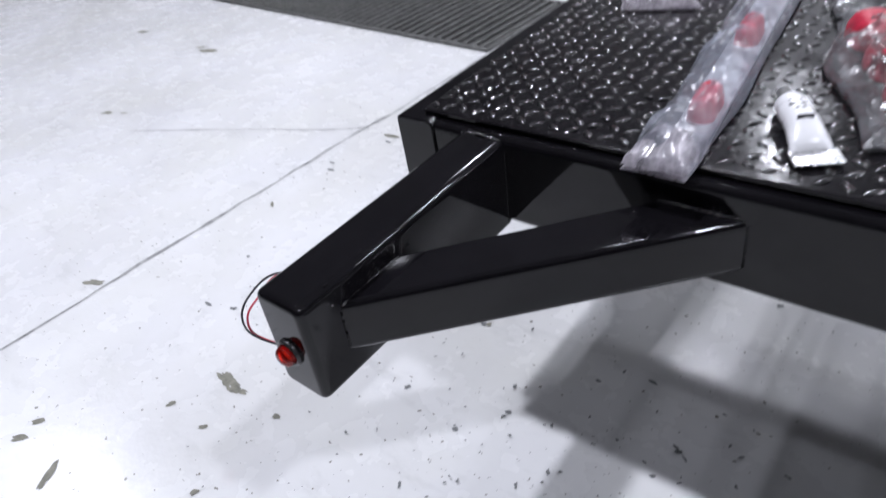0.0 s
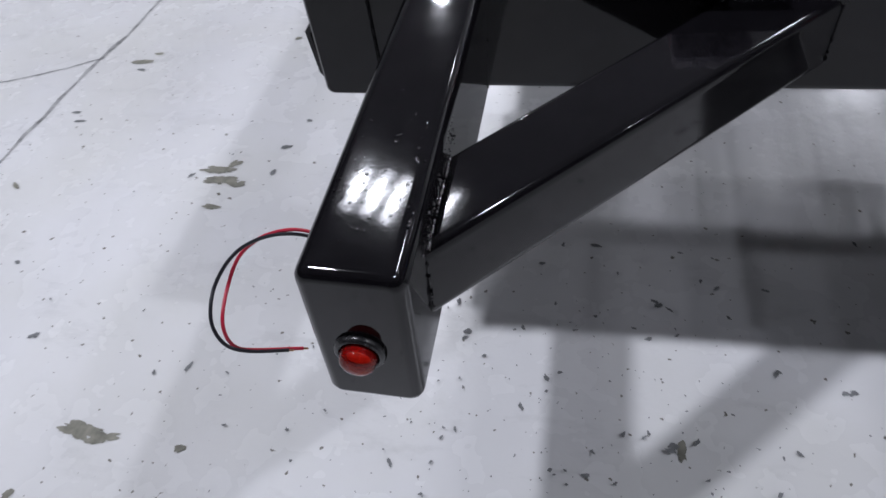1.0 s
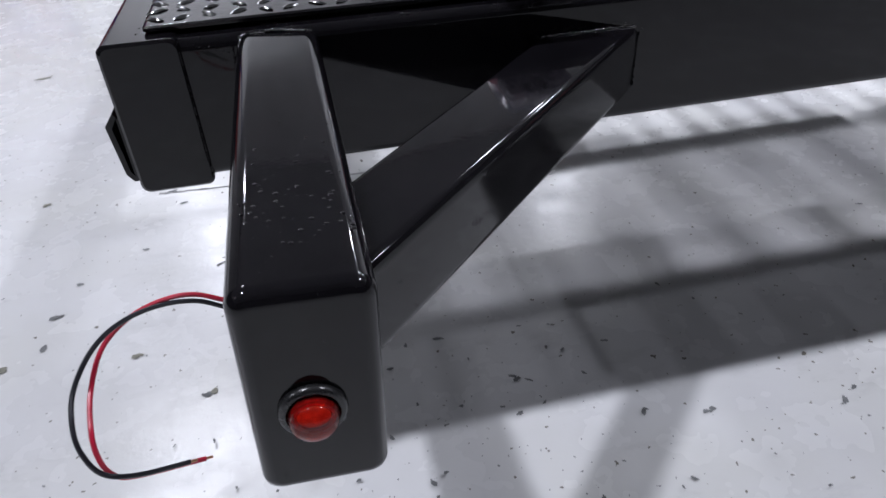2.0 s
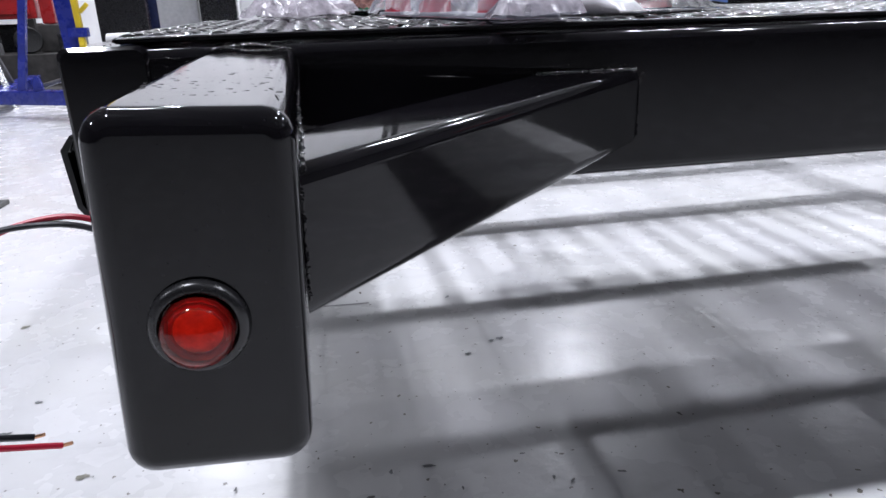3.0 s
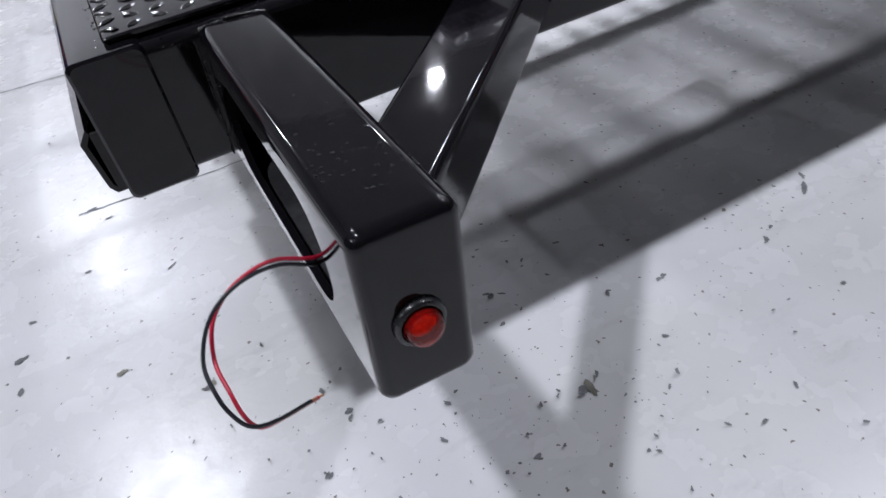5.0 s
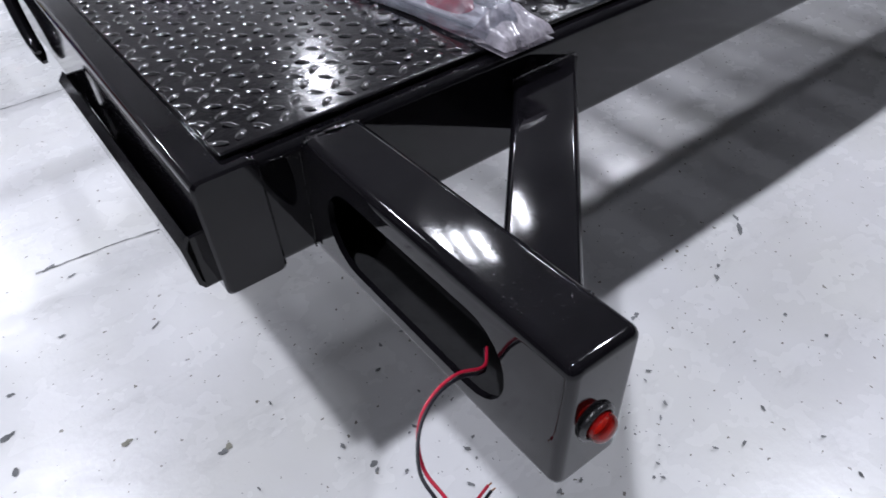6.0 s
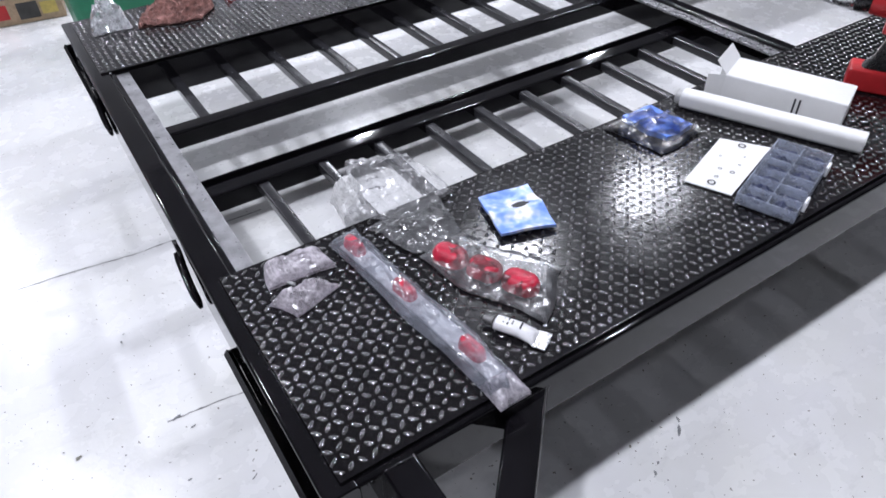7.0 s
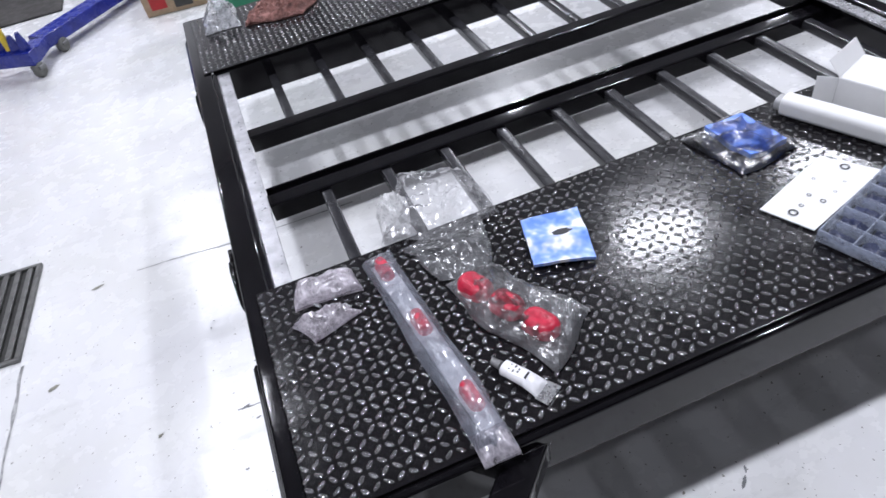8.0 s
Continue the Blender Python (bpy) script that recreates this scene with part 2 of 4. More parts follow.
def even(ob, smooth):
    """Keep broad flats flat in shading beside their rounded edges."""
    if smooth in (30, 35):
        ob.modifiers.new("flats", "WEIGHTED_NORMAL").keep_sharp = True
    return ob


def part(name, bm, mat, parent, label="", smooth=35):
    ob = even(new(name, mesh_of(name, bm, mat, smooth)), smooth)
    ob.parent = parent
    return tagged(ob, label)


def thing(name, label, category, group="", at=None, kind=""):
    ob = new(name)
    ob.empty_display_size = 0.05
    if at is not None:
        ob.matrix_basis = at
    return tagged(ob, label, category, group, kind)


def solid(name, bm, mat, label, category="", group="", kind="", smooth=35):
    return tagged(even(new(name, mesh_of(name, bm, mat, smooth)), smooth), label, category, group, kind)


def box(bm, lo, hi, bevel=0.0, segments=2, m=None):
    lo, hi = Vector(lo), Vector(hi)
    made = bmesh.ops.create_cube(bm, size=1.0, matrix=Matrix.Translation((lo + hi) / 2) @ Matrix.Diagonal((*(hi - lo), 1)))
    verts = made["verts"]
    if bevel:
        edges = list({e for v in verts for e in v.link_edges})
        out = bmesh.ops.bevel(bm, geom=edges, offset=bevel, segments=segments, profile=0.5, affect="EDGES")
        verts = list({v for f in out["faces"] for v in f.verts} | {v for v in verts if v.is_valid})
    if m is not None:
        bmesh.ops.transform(bm, matrix=m, verts=[v for v in verts if v.is_valid])
    return bm


def boxed(lo, hi, bevel=0.0, segments=2, m=None):
    return box(bmesh.new(), lo, hi, bevel, segments, m)


def round_rect(w, h, r, n=4):
    """Points of a rounded rectangle about the origin, counter-clockwise, starting low at the right."""
    pts = []
    for k, (cx, cy) in enumerate(((w / 2 - r, -h / 2 + r), (w / 2 - r, h / 2 - r), (-w / 2 + r, h / 2 - r), (-w / 2 + r, -h / 2 + r))):
        for i in range(n + 1):
            a = radians(-90 + 90 * k + 90 * i / n)
            pts.append((cx + r * math.cos(a), cy + r * math.sin(a)))
    return pts


def loft(bm, rings, close=True, cap=(True, True)):
    rows = [[bm.verts.new(p) for p in ring] for ring in rings]
    for a, b in zip(rows, rows[1:]):
        n = len(a)
        for i in range(n if close else n - 1):
            j = (i + 1) % n
            bm.faces.new((a[i], a[j], b[j], b[i]))
    if close and cap[0]:
        bm.faces.new(rows[0][::-1])
    if close and cap[1]:
        bm.faces.new(rows[-1])
    return rows


def bar(bm, p0, p1, w, h, r, up=(0, 0, 1), soft=0.0015, p_up0=0.0, p_up1=0.0):
    """A rectangular bar with rounded edges from p0 to p1 (its axis), w across and h high."""
    p0, p1 = Vector(p0), Vector(p1)
    d = (p1 - p0).normalized()
    side = d.cross(Vector(up)).normalized()
    top = side.cross(d).normalized()
    rings = []
    for p, inset in ((p0, soft), (p0 + d * soft, 0), (p1 - d * soft, 0), (p1, soft)):
        k = max(w - 2 * inset, 1e-4), max(h - 2 * inset, 1e-4)
        rings.append([p + side * x + top * z for x, z in round_rect(k[0], k[1], min(r, k[0] / 2.01, k[1] / 2.01))])
    loft(bm, rings)
    return bm


def rod(bm, points, r, n=10, cap=True):
    """A round rod along points."""
    pts = [Vector(p) for p in points]
    rings, side = [], None
    for i, p in enumerate(pts):
        d = (pts[min(i + 1, len(pts) - 1)] - pts[max(i - 1, 0)]).normalized()
        if side is None:
            side = d.orthogonal().normalized()
        side = (side - d * side.dot(d)).normalized()
        up = d.cross(side)
        rr = r[i] if isinstance(r, (list, tuple)) else r
        rings.append([p + (side * math.cos(2 * math.pi * k / n) + up * math.sin(2 * math.pi * k / n)) * rr for k in range(n)])
    loft(bm, rings, cap=(cap, cap))
    return bm


def spline(points, steps=8):
    """A smooth line through the points."""
    p = [Vector(q) for q in points]
    p = [2 * p[0] - p[1], *p, 2 * p[-1] - p[-2]]
    out = []
    for a, b, c, d in zip(p, p[1:], p[2:], p[3:]):
        for k in range(steps):
            t = k / steps
            out.append(0.5 * ((2 * b) + (c - a) * t + (2 * a - 5 * b + 4 * c - d) * t * t + (3 * b - a - 3 * c + d) * t ** 3))
    return [*out, p[-2]]


def lathe(bm, profile, n=24, m=None):
    """Profile of (radius, height) turned about z."""
    rings = [[Vector((r * math.cos(2 * math.pi * k / n), r * math.sin(2 * math.pi * k / n), z)) for k in range(n)] for r, z in profile]
    if m is not None:
        rings = [[m @ v for v in ring] for ring in rings]
    loft(bm, rings)
    return bm


def crumple(corners, base, nx, ny, high, seed, fray=0.0, pillow=1.0, shut=True, step=17.0):
    """A crinkled film over the four corners (x, y), lying at height base and bulging by high."""
    bm = bmesh.new()
    a, b, c, d = [Vector((*q, 0)) for q in corners]
    grids = []
    for side in ((1, -1) if shut else (1,)):
        rows = []
        for j in range(ny + 1):
            row = []
            for i in range(nx + 1):
                u, v = i / nx, j / ny
                p = (a * (1 - u) + b * u) * (1 - v) + (d * (1 - u) + c * u) * v
                edge = min(u, 1 - u, v * ny / nx if ny > nx else v, (1 - v) * ny / nx if ny > nx else 1 - v)
                swell = min(1.0, edge * 3.2) ** 0.6
                q = Vector((p.x * step, p.y * step, seed))
                fold = lambda k, s: 0.5 - 1.6 * abs(noise.noise(q * k + Vector((s, s, 0))))
                rough = 0.7 * noise.noise(q) + 0.55 * fold(1.7, 3.0) + 0.45 * fold(3.6, 9.0)
                out = noise.noise_vector(Vector((p.x * 9, p.y * 9, seed + 5))) * fray
                z = base + (0.002 if side < 0 else 0.0025 + pillow * high * swell * (0.62 + 0.55 * rough) + 0.25 * high * max(0, rough))
                if side < 0:
                    z = base + 0.0008
                row.append(bm.verts.new((p.x + out.x, p.y + out.y, max(z, base + 0.0005))))
            rows.append(row)
        grids.append(rows)
        for r0, r1 in zip(rows, rows[1:]):
            for i in range(nx):
                bm.faces.new((r0[i], r0[i + 1], r1[i + 1], r1[i]))
    return bm


# ---- the workshop shell ----
def shell():
    X0, X1, Y0, Y1, H = -9.0, 11.0, -7.0, 9.2, 5.2
    solid("floor", boxed((X0, Y0, -0.15), (X1, Y1, 0)), FLOOR, "white painted concrete floor, scuffed and chipped", "floor", kind="structure", smooth=0)
    solid("ceiling", boxed((X0, Y0, H), (X1, Y1, H + 0.2)), CEIL, "grey workshop ceiling", "ceiling", kind="structure", smooth=0)
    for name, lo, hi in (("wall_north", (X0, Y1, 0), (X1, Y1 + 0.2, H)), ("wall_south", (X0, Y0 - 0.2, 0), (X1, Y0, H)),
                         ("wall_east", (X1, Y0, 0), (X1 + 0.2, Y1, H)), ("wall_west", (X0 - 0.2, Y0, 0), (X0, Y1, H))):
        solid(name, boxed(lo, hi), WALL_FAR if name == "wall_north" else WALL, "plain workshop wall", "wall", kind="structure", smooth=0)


shell()
FLOOR_OB = bpy.data.objects["floor"]


def ceiling_light():
    lamp = thing("ceiling_light", "high bay ceiling light with three bright white panels", "ceiling light", "workshop lights")
    part("housing", boxed((-0.38, -0.31, 0.03), (0.38, 0.31, 0.10), 0.01), WHITE, lamp)
    glow = bpy.data.lights.new("panel_glow", "AREA")
    glow.shape, glow.size, glow.size_y = "RECTANGLE", 0.06, 0.24
    glow.energy, glow.color, glow.spread = LAMP_POWER, LAMP_COLOUR, radians(142)
    for x in (-0.26, 0.0, 0.26):
        panel = part("light_panel", boxed((x - 0.055, -0.27, 0.005), (x + 0.055, 0.27, 0.0295), 0.004), LIT, lamp, "white light panel")
        ob = new("panel_glow", glow)
        ob.parent = panel
        ob.location = (x, 0, 0.0)
    for y in (-0.15, 0.15):
        part("hanger", rod(bmesh.new(), [(0, y, 0.10), (0, y, 0.70)], 0.006, 6), DULL_STEEL, lamp)
    return lamp


def round_light(power):
    lamp = thing("ceiling_light", "round high bay ceiling light with a bright white lens", "ceiling light", "round workshop lights")
    part("housing", lathe(bmesh.new(), [(0.150, 0.004), (0.165, 0.01), (0.160, 0.05), (0.10, 0.10), (0.05, 0.15), (0.002, 0.152)], 28), WHITE, lamp, "", 40)
    lens = part("light_panel", lathe(bmesh.new(), [(0.001, 0.006), (0.148, 0.006), (0.149, 0.012), (0.001, 0.012)], 28), LIT, lamp, "white round lens", 40)
    glow = bpy.data.lights.new("panel_glow", "AREA")
    glow.shape, glow.size = "DISK", 0.22
    glow.energy, glow.color, glow.spread = power * LAMP_POWER, LAMP_COLOUR, radians(142)
    ob = new("panel_glow", glow)
    ob.parent = lens
    part("hanger", rod(bmesh.new(), [(0, 0, 0.152), (0, 0, 0.70)], 0.008, 6), DULL_STEEL, lamp)
    return lamp


LAMP = ceiling_light()
LAMP.matrix_basis = pose(-1.30, 4.02, 4.5, 0, 0, -16)
for lx, ly in ((3.28, 4.02), (5.35, 4.07)):
    copy_thing(LAMP, pose(lx, ly, 4.5, 0, 0, -16))
for power, first, others in ((4.5, (-1.27, 0.046), ((3.05, 0.046), (-5.16, 0.046), (7.4, 0.046))),
                             (6.2, (-1.33, 7.55), ((3.30, 7.55), (7.7, 7.55)))):
    ROUND = round_light(power)
    ROUND.matrix_basis = pose(*first, 4.5)
    for lx, ly in others:
        copy_thing(ROUND, pose(lx, ly, 4.5))


# ---- the steel bed ----
BED = thing("truck_bed", "glossy black welded steel flatbed frame with tread plate decks", "truck bed")

Y_FRONT, Y_OPEN, Y_FAR, Y_BACK = 0.262, 0.738, 1.682, 2.115
X_LEFT, X_RIGHT = -0.108, 3.4


def bed_frame():
    part("side_rail", bar(bmesh.new(), (-0.082, Y_FRONT - 0.002, 0.3932), (-0.074, Y_BACK + 0.002, 0.3932), 0.050, 0.1045, 0.006, soft=0.002), BLACK, BED)
    part("side_rail", bar(bmesh.new(), (X_RIGHT + 0.026, Y_FRONT, 0.3935), (X_RIGHT + 0.026, Y_BACK, 0.3935), 0.050, 0.1, 0.011, soft=0.004), BLACK, BED)
    part("edge_rail", bar(bmesh.new(), (-0.060, Y_FRONT + 0.0254, 0.3945), (X_RIGHT, Y_FRONT + 0.0254, 0.3945), 0.0508, 0.0975, 0.008), BLACK, BED)
    part("edge_rail", bar(bmesh.new(), (-0.052, Y_BACK - 0.0254, 0.3945), (X_RIGHT, Y_BACK - 0.0254, 0.3945), 0.0508, 0.0975, 0.008), BLACK, BED)
    part("inner_rail", bar(bmesh.new(), (-0.053, Y_OPEN - 0.027, 0.394), (X_RIGHT, Y_OPEN - 0.027, 0.394), 0.050, 0.098, 0.006), BLACK, BED)
    part("inner_rail", bar(bmesh.new(), (-0.047, Y_FAR + 0.027, 0.394), (X_RIGHT, Y_FAR + 0.027, 0.394), 0.050, 0.098, 0.006), BLACK, BED)
    # two long beams down the middle of the opening
    part("middle_beam", bar(bmesh.new(), (-0.012, 1.074, 0.3765), (1.463, 1.074, 0.3765), 0.046, 0.047, 0.005), BLACK, BED)
    part("middle_beam", bar(bmesh.new(), (-0.010, 1.380, 0.3765), (1.463, 1.380, 0.3765), 0.046, 0.047, 0.006), BLACK, BED)
    # a strip standing along the far edge of the nearer beam, like a channel's lip
    part("beam_lip", bar(bmesh.new(), (-0.010, 1.105, 0.3830), (1.463, 1.105, 0.3830), 0.006, 0.052, 0.002), BLACK, BED)
    # ledge along the side rail inside the opening
    part("rail_lip", bar(bmesh.new(), (-0.0515, Y_OPEN, 0.426), (-0.0455, Y_FAR, 0.426), 0.012, 0.036, 0.003), BLACK, BED)
    bm = bmesh.new()
    bar(bm, (-0.0285, Y_OPEN + 0.001, 0.433), (-0.0225, Y_FAR - 0.001, 0.433), 0.034, 0.006, 0.0012, soft=0.001)
    part("ledge", bm, PALE_STEEL, BED, "pale bare steel ledge")
    part("cross_member", bar(bmesh.new(), (1.489, Y_OPEN, 0.3945), (1.489, Y_FAR, 0.3945), 0.050, 0.0975, 0.010), BLACK, BED)
    # ledge on the cross member, darker grey than the one on the left
    bm = bmesh.new()
    bar(bm, (1.4465, Y_OPEN + 0.001, 0.433), (1.4465, Y_FAR - 0.001, 0.433), 0.034, 0.006, 0.0012, soft=0.001)
    part("ledge", bm, GREY_STEEL, BED, "grey steel ledge")
    part("cross_member", bar(bmesh.new(), (3.020, Y_OPEN, 0.3945), (3.020, Y_FAR, 0.3945), 0.05, 0.0975, 0.010), BLACK, BED)
    near = mesh_of("rung", bar(bmesh.new(), (0, Y_OPEN - 0.02, 0), (0, 1.0505, 0), 0.0254, 0.0254, 0.004), RUNG_BLACK)
    far = mesh_of("rung", bar(bmesh.new(), (0, 1.4035, 0), (0, Y_FAR + 0.01, 0), 0.0254, 0.0254, 0.004), RUNG_BLACK)
    for k in range(10):
        for me, x, z in ((near, 0.115 + 0.1430 * k, 0.379), (far, 0.106 + 0.1425 * k, 0.374)):
            ob = new("rung", me)
            ob.parent = BED
            ob.location = (x, 0, z)


bed_frame()


def side_guard():
    """A narrow guard strip under the side rail, and the rope hooks behind it."""
    prof = [(-0.1055, 0.339), (-0.1165, 0.339), (-0.1205, 0.345), (-0.1235, 0.383), (-0.1165, 0.392), (-0.1145, 0.389), (-0.1195, 0.381), (-0.1170, 0.347), (-0.1150, 0.3435), (-0.1055, 0.3435)]
    for shift, (y0, y1) in ((0.0, (0.285, 0.632)), (0.007, (1.71, 2.10))):
        bm = bmesh.new()
        loft(bm, [[Vector((x + shift, y, z)) for x, z in prof] for y in (y0, y1)])
        for y in (y0, y1 - 0.004):
            box(bm, (-0.1150 + shift, y, 0.3436), (-0.1055 + shift, y + 0.004, 0.388))
        part("guard_channel", bm, BLACK, BED, smooth=30)
    # forked rope hooks: a plate on the rail and two stout prongs slanting down from it
    for x, y in ((-0.1080, 0.855), (-0.1010, 1.605)):
        hook = part("rope_hook", bar(bmesh.new(), (x - 0.003, y + 0.024, 0.412), (x - 0.003, y + 0.062, 0.412), 0.008, 0.034, 0.002), BLACK, BED, smooth=50)
        for dx, dy, dz in ((0.0, 0.0, -0.0080), (-0.0025, -0.004, 0.0070)):
            bm = bmesh.new()
            line = [(x - 0.005 + dx, y + 0.045 + dy, 0.405 + dz), (x - 0.007 + dx, y + 0.020 + dy, 0.391 + dz), (x - 0.008 + dx, y - 0.015 + dy, 0.366 + dz), (x - 0.007 + dx, y - 0.045 + dy, 0.345 + dz)]
            rod(bm, spline(line, 4), [0.0062, 0.0068] + [0.0074] * 9 + [0.0064, 0.0036], 10)
            part("prong", bm, BLACK, hook, smooth=60)


side_guard()


def arm():
    """Square-cut tube arm with rounded corners, a long slot in its side and a capped end."""
    w, h, r, y1 = 0.0518, 0.1035, 0.0085, Y_FRONT + 0.004
    zc, xc = ARM_TOP - h / 2, -0.0015
    outer = round_rect(w, h, r, 5)
    bm = bmesh.new()
    rings = []
    for y, inset in ((-0.0062, 0.0065), (-0.0056, 0.0040), (-0.0042, 0.0018), (-0.0020, 0.0005), (0.0008, 0.0), (y1, 0.0)):
        k = round_rect(w - 2 * inset, h - 2 * inset, max(r - inset, 0.002), 5)
        rings.append([Vector((xc + x, y, zc + z)) for x, z in k])
    rows = loft(bm, rings, cap=(True, False))
    bm.faces.ensure_lookup_table()
    # the flat of the side that carries the slot
    n = len(outer)
    i = 3 * 6 - 1
    quad = next(f for f in bm.faces if set(f.verts) == {rows[4][i], rows[4][(i + 1) % n], rows[5][i], rows[5][(i + 1) % n]})
    bmesh.ops.delete(bm, geom=[quad], context="FACES_ONLY")
    x = xc - w / 2
    y0s, y1s, z0s, z1s = 0.040, 0.236, 0.3535, 0.4205
    rad, zm = (z1s - z0s) / 2, (z0s + z1s) / 2
    loop = []
    for cy, a0 in ((y1s - rad, -90), (y0s + rad, 90)):
        for k in range(13):
            a = radians(a0 + 15 * k)
            loop.append((cy + rad * math.cos(a), zm + rad * math.sin(a)))
    ring = [bm.verts.new((x, y, z)) for y, z in loop]
    back = [bm.verts.new((x + 0.0048, y, z)) for y, z in loop]
    edges = []
    for k in range(len(ring)):
        j = (k + 1) % len(ring)
        edges.append(bm.edges.new((ring[k], ring[j])))
        bm.faces.new((ring[k], ring[j], back[j], back[k]))
    for a, b in ((rows[4][i], rows[4][(i + 1) % n]), (rows[5][i], rows[5][(i + 1) % n]), (rows[4][i], rows[5][i]), (rows[4][(i + 1) % n], rows[5][(i + 1) % n])):
        e = bm.edges.get((a, b)) or bm.edges.new((a, b))
        edges.append(e)
    bmesh.ops.triangle_fill(bm, use_beauty=True, use_dissolve=False, edges=edges)
    tube = part("arm", bm, BLACK, BED, smooth=30)
    # dark hollow inside
    bm = bmesh.new()
    ins = round_rect(w - 0.010, h - 0.010, 0.004, 3)
    loft(bm, [[Vector((xc + px, y, zc + pz)) for px, pz in ins] for y in (0.003, y1)])
    bm.faces.ensure_lookup_table()
    side = [f for f in bm.faces if all(v.co.x < -0.0218 for v in f.verts) and f.calc_area() > 0.005]
    bmesh.ops.delete(bm, geom=side, context="FACES_ONLY")
    part("arm_inside", bm, INNER, tube, smooth=30)
    tube.matrix_basis = ARM_ROLL
    return tube


arm()


def brace():
    """Diagonal tube from the arm's end to the edge rail, cut flush at both."""
    bm = bmesh.new()
    ends = (((0.0262, 0.030), (0.0262, 0.102), 0.3665, 0.4180), ((0.2565, Y_FRONT + 0.0005), (0.1795, Y_FRONT + 0.0005), 0.3665, 0.4180))
    rings = []
    for (ax, ay), (bx, by), z0, z1 in ends:
        length = math.hypot(bx - ax, by - ay)
        pts = round_rect(length, z1 - z0, 0.0075, 4)
        rings.append([Vector((ax + (bx - ax) * (0.5 + u / length), ay + (by - ay) * (0.5 + u / length), (z0 + z1) / 2 + v)) for u, v in pts])
    loft(bm, rings)
    part("brace", bm, BLACK, BED, smooth=30)


brace()


def weld(points, r=0.0035, seed=1):
    """A rippled bead of weld along points."""
    rnd = random.Random(seed)
    line = [Vector(p) for p in points]
    path, radii = [], []
    for a, b in zip(line, line[1:]):
        n = max(3, int((b - a).length / (r * 0.6)))
        for k in range(n):
            path.append(a.lerp(b, k / n) + Vector((rnd.uniform(-1, 1), rnd.uniform(-1, 1), rnd.uniform(-1, 1))) * r * 0.22)
            radii.append(r * (rnd.uniform(0.8, 1.25) if k % 2 else rnd.uniform(0.55, 0.8)))
    return rod(bmesh.new(), path, radii, 7)


for k, line in enumerate((
        [(-0.021, Y_FRONT, 0.441), (0.003, Y_FRONT - 0.001, 0.4435), (0.026, Y_FRONT, 0.440)],
        [(-0.0255, Y_FRONT, 0.436), (-0.0295, Y_FRONT, 0.347)],
        [(0.0285, Y_FRONT, 0.434), (0.0245, Y_FRONT, 0.347)],
        [(0.182, Y_FRONT, 0.4180), (0.254, Y_FRONT, 0.4180)],
        [(0.2565, Y_FRONT, 0.4135), (0.2565, Y_FRONT, 0.372)],
        [(0.0285, 0.033, 0.4170), (0.0285, 0.102, 0.4170)],
        [(0.0278, 0.031, 0.4115), (0.0268, 0.031, 0.373)],
        [(-0.058, Y_FRONT - 0.001, 0.437), (-0.058, Y_FRONT - 0.001, 0.346)])):
    part("weld_bead", weld(line, 0.0009 if k in (1, 2, 4, 6, 7) else 0.0015, k), BLACK if k in (1, 2, 4, 6, 7) else LUG_BLACK, BED, smooth=60)


def spatter():
    """Weld spatter painted over: tiny beads round the joints, and low nibs in the paint on the arm's top."""
    rnd = random.Random(7)

    def bead(bm, p, low=0.4, grow=1.0):
        r = grow * (0.0003 + 0.0007 * rnd.random() ** 2)
        bmesh.ops.create_icosphere(bm, subdivisions=2, radius=r, matrix=Matrix.Translation(p) @ Matrix.Diagonal((1, 1, low, 1)))

    nibs = bmesh.new()
    for k in range(80):
        bead(nibs, ARM_ROLL @ Vector((rnd.uniform(-0.022, 0.021), min(0.13, abs(rnd.gauss(0.045, 0.028)) + 0.004), ARM_TOP)), 0.09, 1.3)
    tagged(part("paint_nib", nibs, BLACK, BED, smooth=80), kind="stuff")
    bm = bmesh.new()
    for k in range(130):
        bead(bm, (0.0278 + rnd.uniform(0.0, 0.0012), rnd.uniform(0.025, 0.118), rnd.uniform(0.4170, 0.432)))
    for k in range(90):
        bead(bm, (rnd.uniform(-0.10, 0.10), Y_FRONT + rnd.uniform(0.004, 0.012), 0.4433))
    for k in range(110):
        bead(bm, (rnd.uniform(0.168, 0.262), Y_FRONT - 0.0002, rnd.uniform(0.4135, 0.4235)))
    for k in range(60):
        bead(bm, (rnd.uniform(-0.06, 0.03), Y_FRONT - 0.0002, rnd.uniform(0.431, 0.440)))
    for k in range(90):
        bead(bm, (-0.080 + rnd.uniform(-0.004, 0.003), rnd.uniform(0.272, 0.62), RAIL_TOP + 0.0002))
    tagged(part("weld_spatter", bm, LUG_BLACK, BED, smooth=80), kind="stuff")


spatter()


# ---- tread plate decks ----
PITCH = 0.0175


LUG = [(math.cos(k * math.pi / 4), math.sin(k * math.pi / 4)) for k in range(8)]


def lug_shape(m):
    """One raised lens-shaped lug: vertices and faces."""
    verts = [m @ Vector((x * 0.0082 * r, y * 0.0036 * r, 0.0015 * (1 - r * r))) for r in (1.0, 0.78, 0.52, 0.26) for x, y in LUG]
    faces = [(8 * r + k, 8 * r + (k + 1) % 8, 8 * r + 8 + (k + 1) % 8, 8 * r + 8 + k) for r in (0, 1, 2) for k in range(8)]
    verts.append(m @ Vector((0, 0, 0.0015)))
    return verts, faces + [(24 + k, 24 + (k + 1) % 8, 32) for k in range(8)]


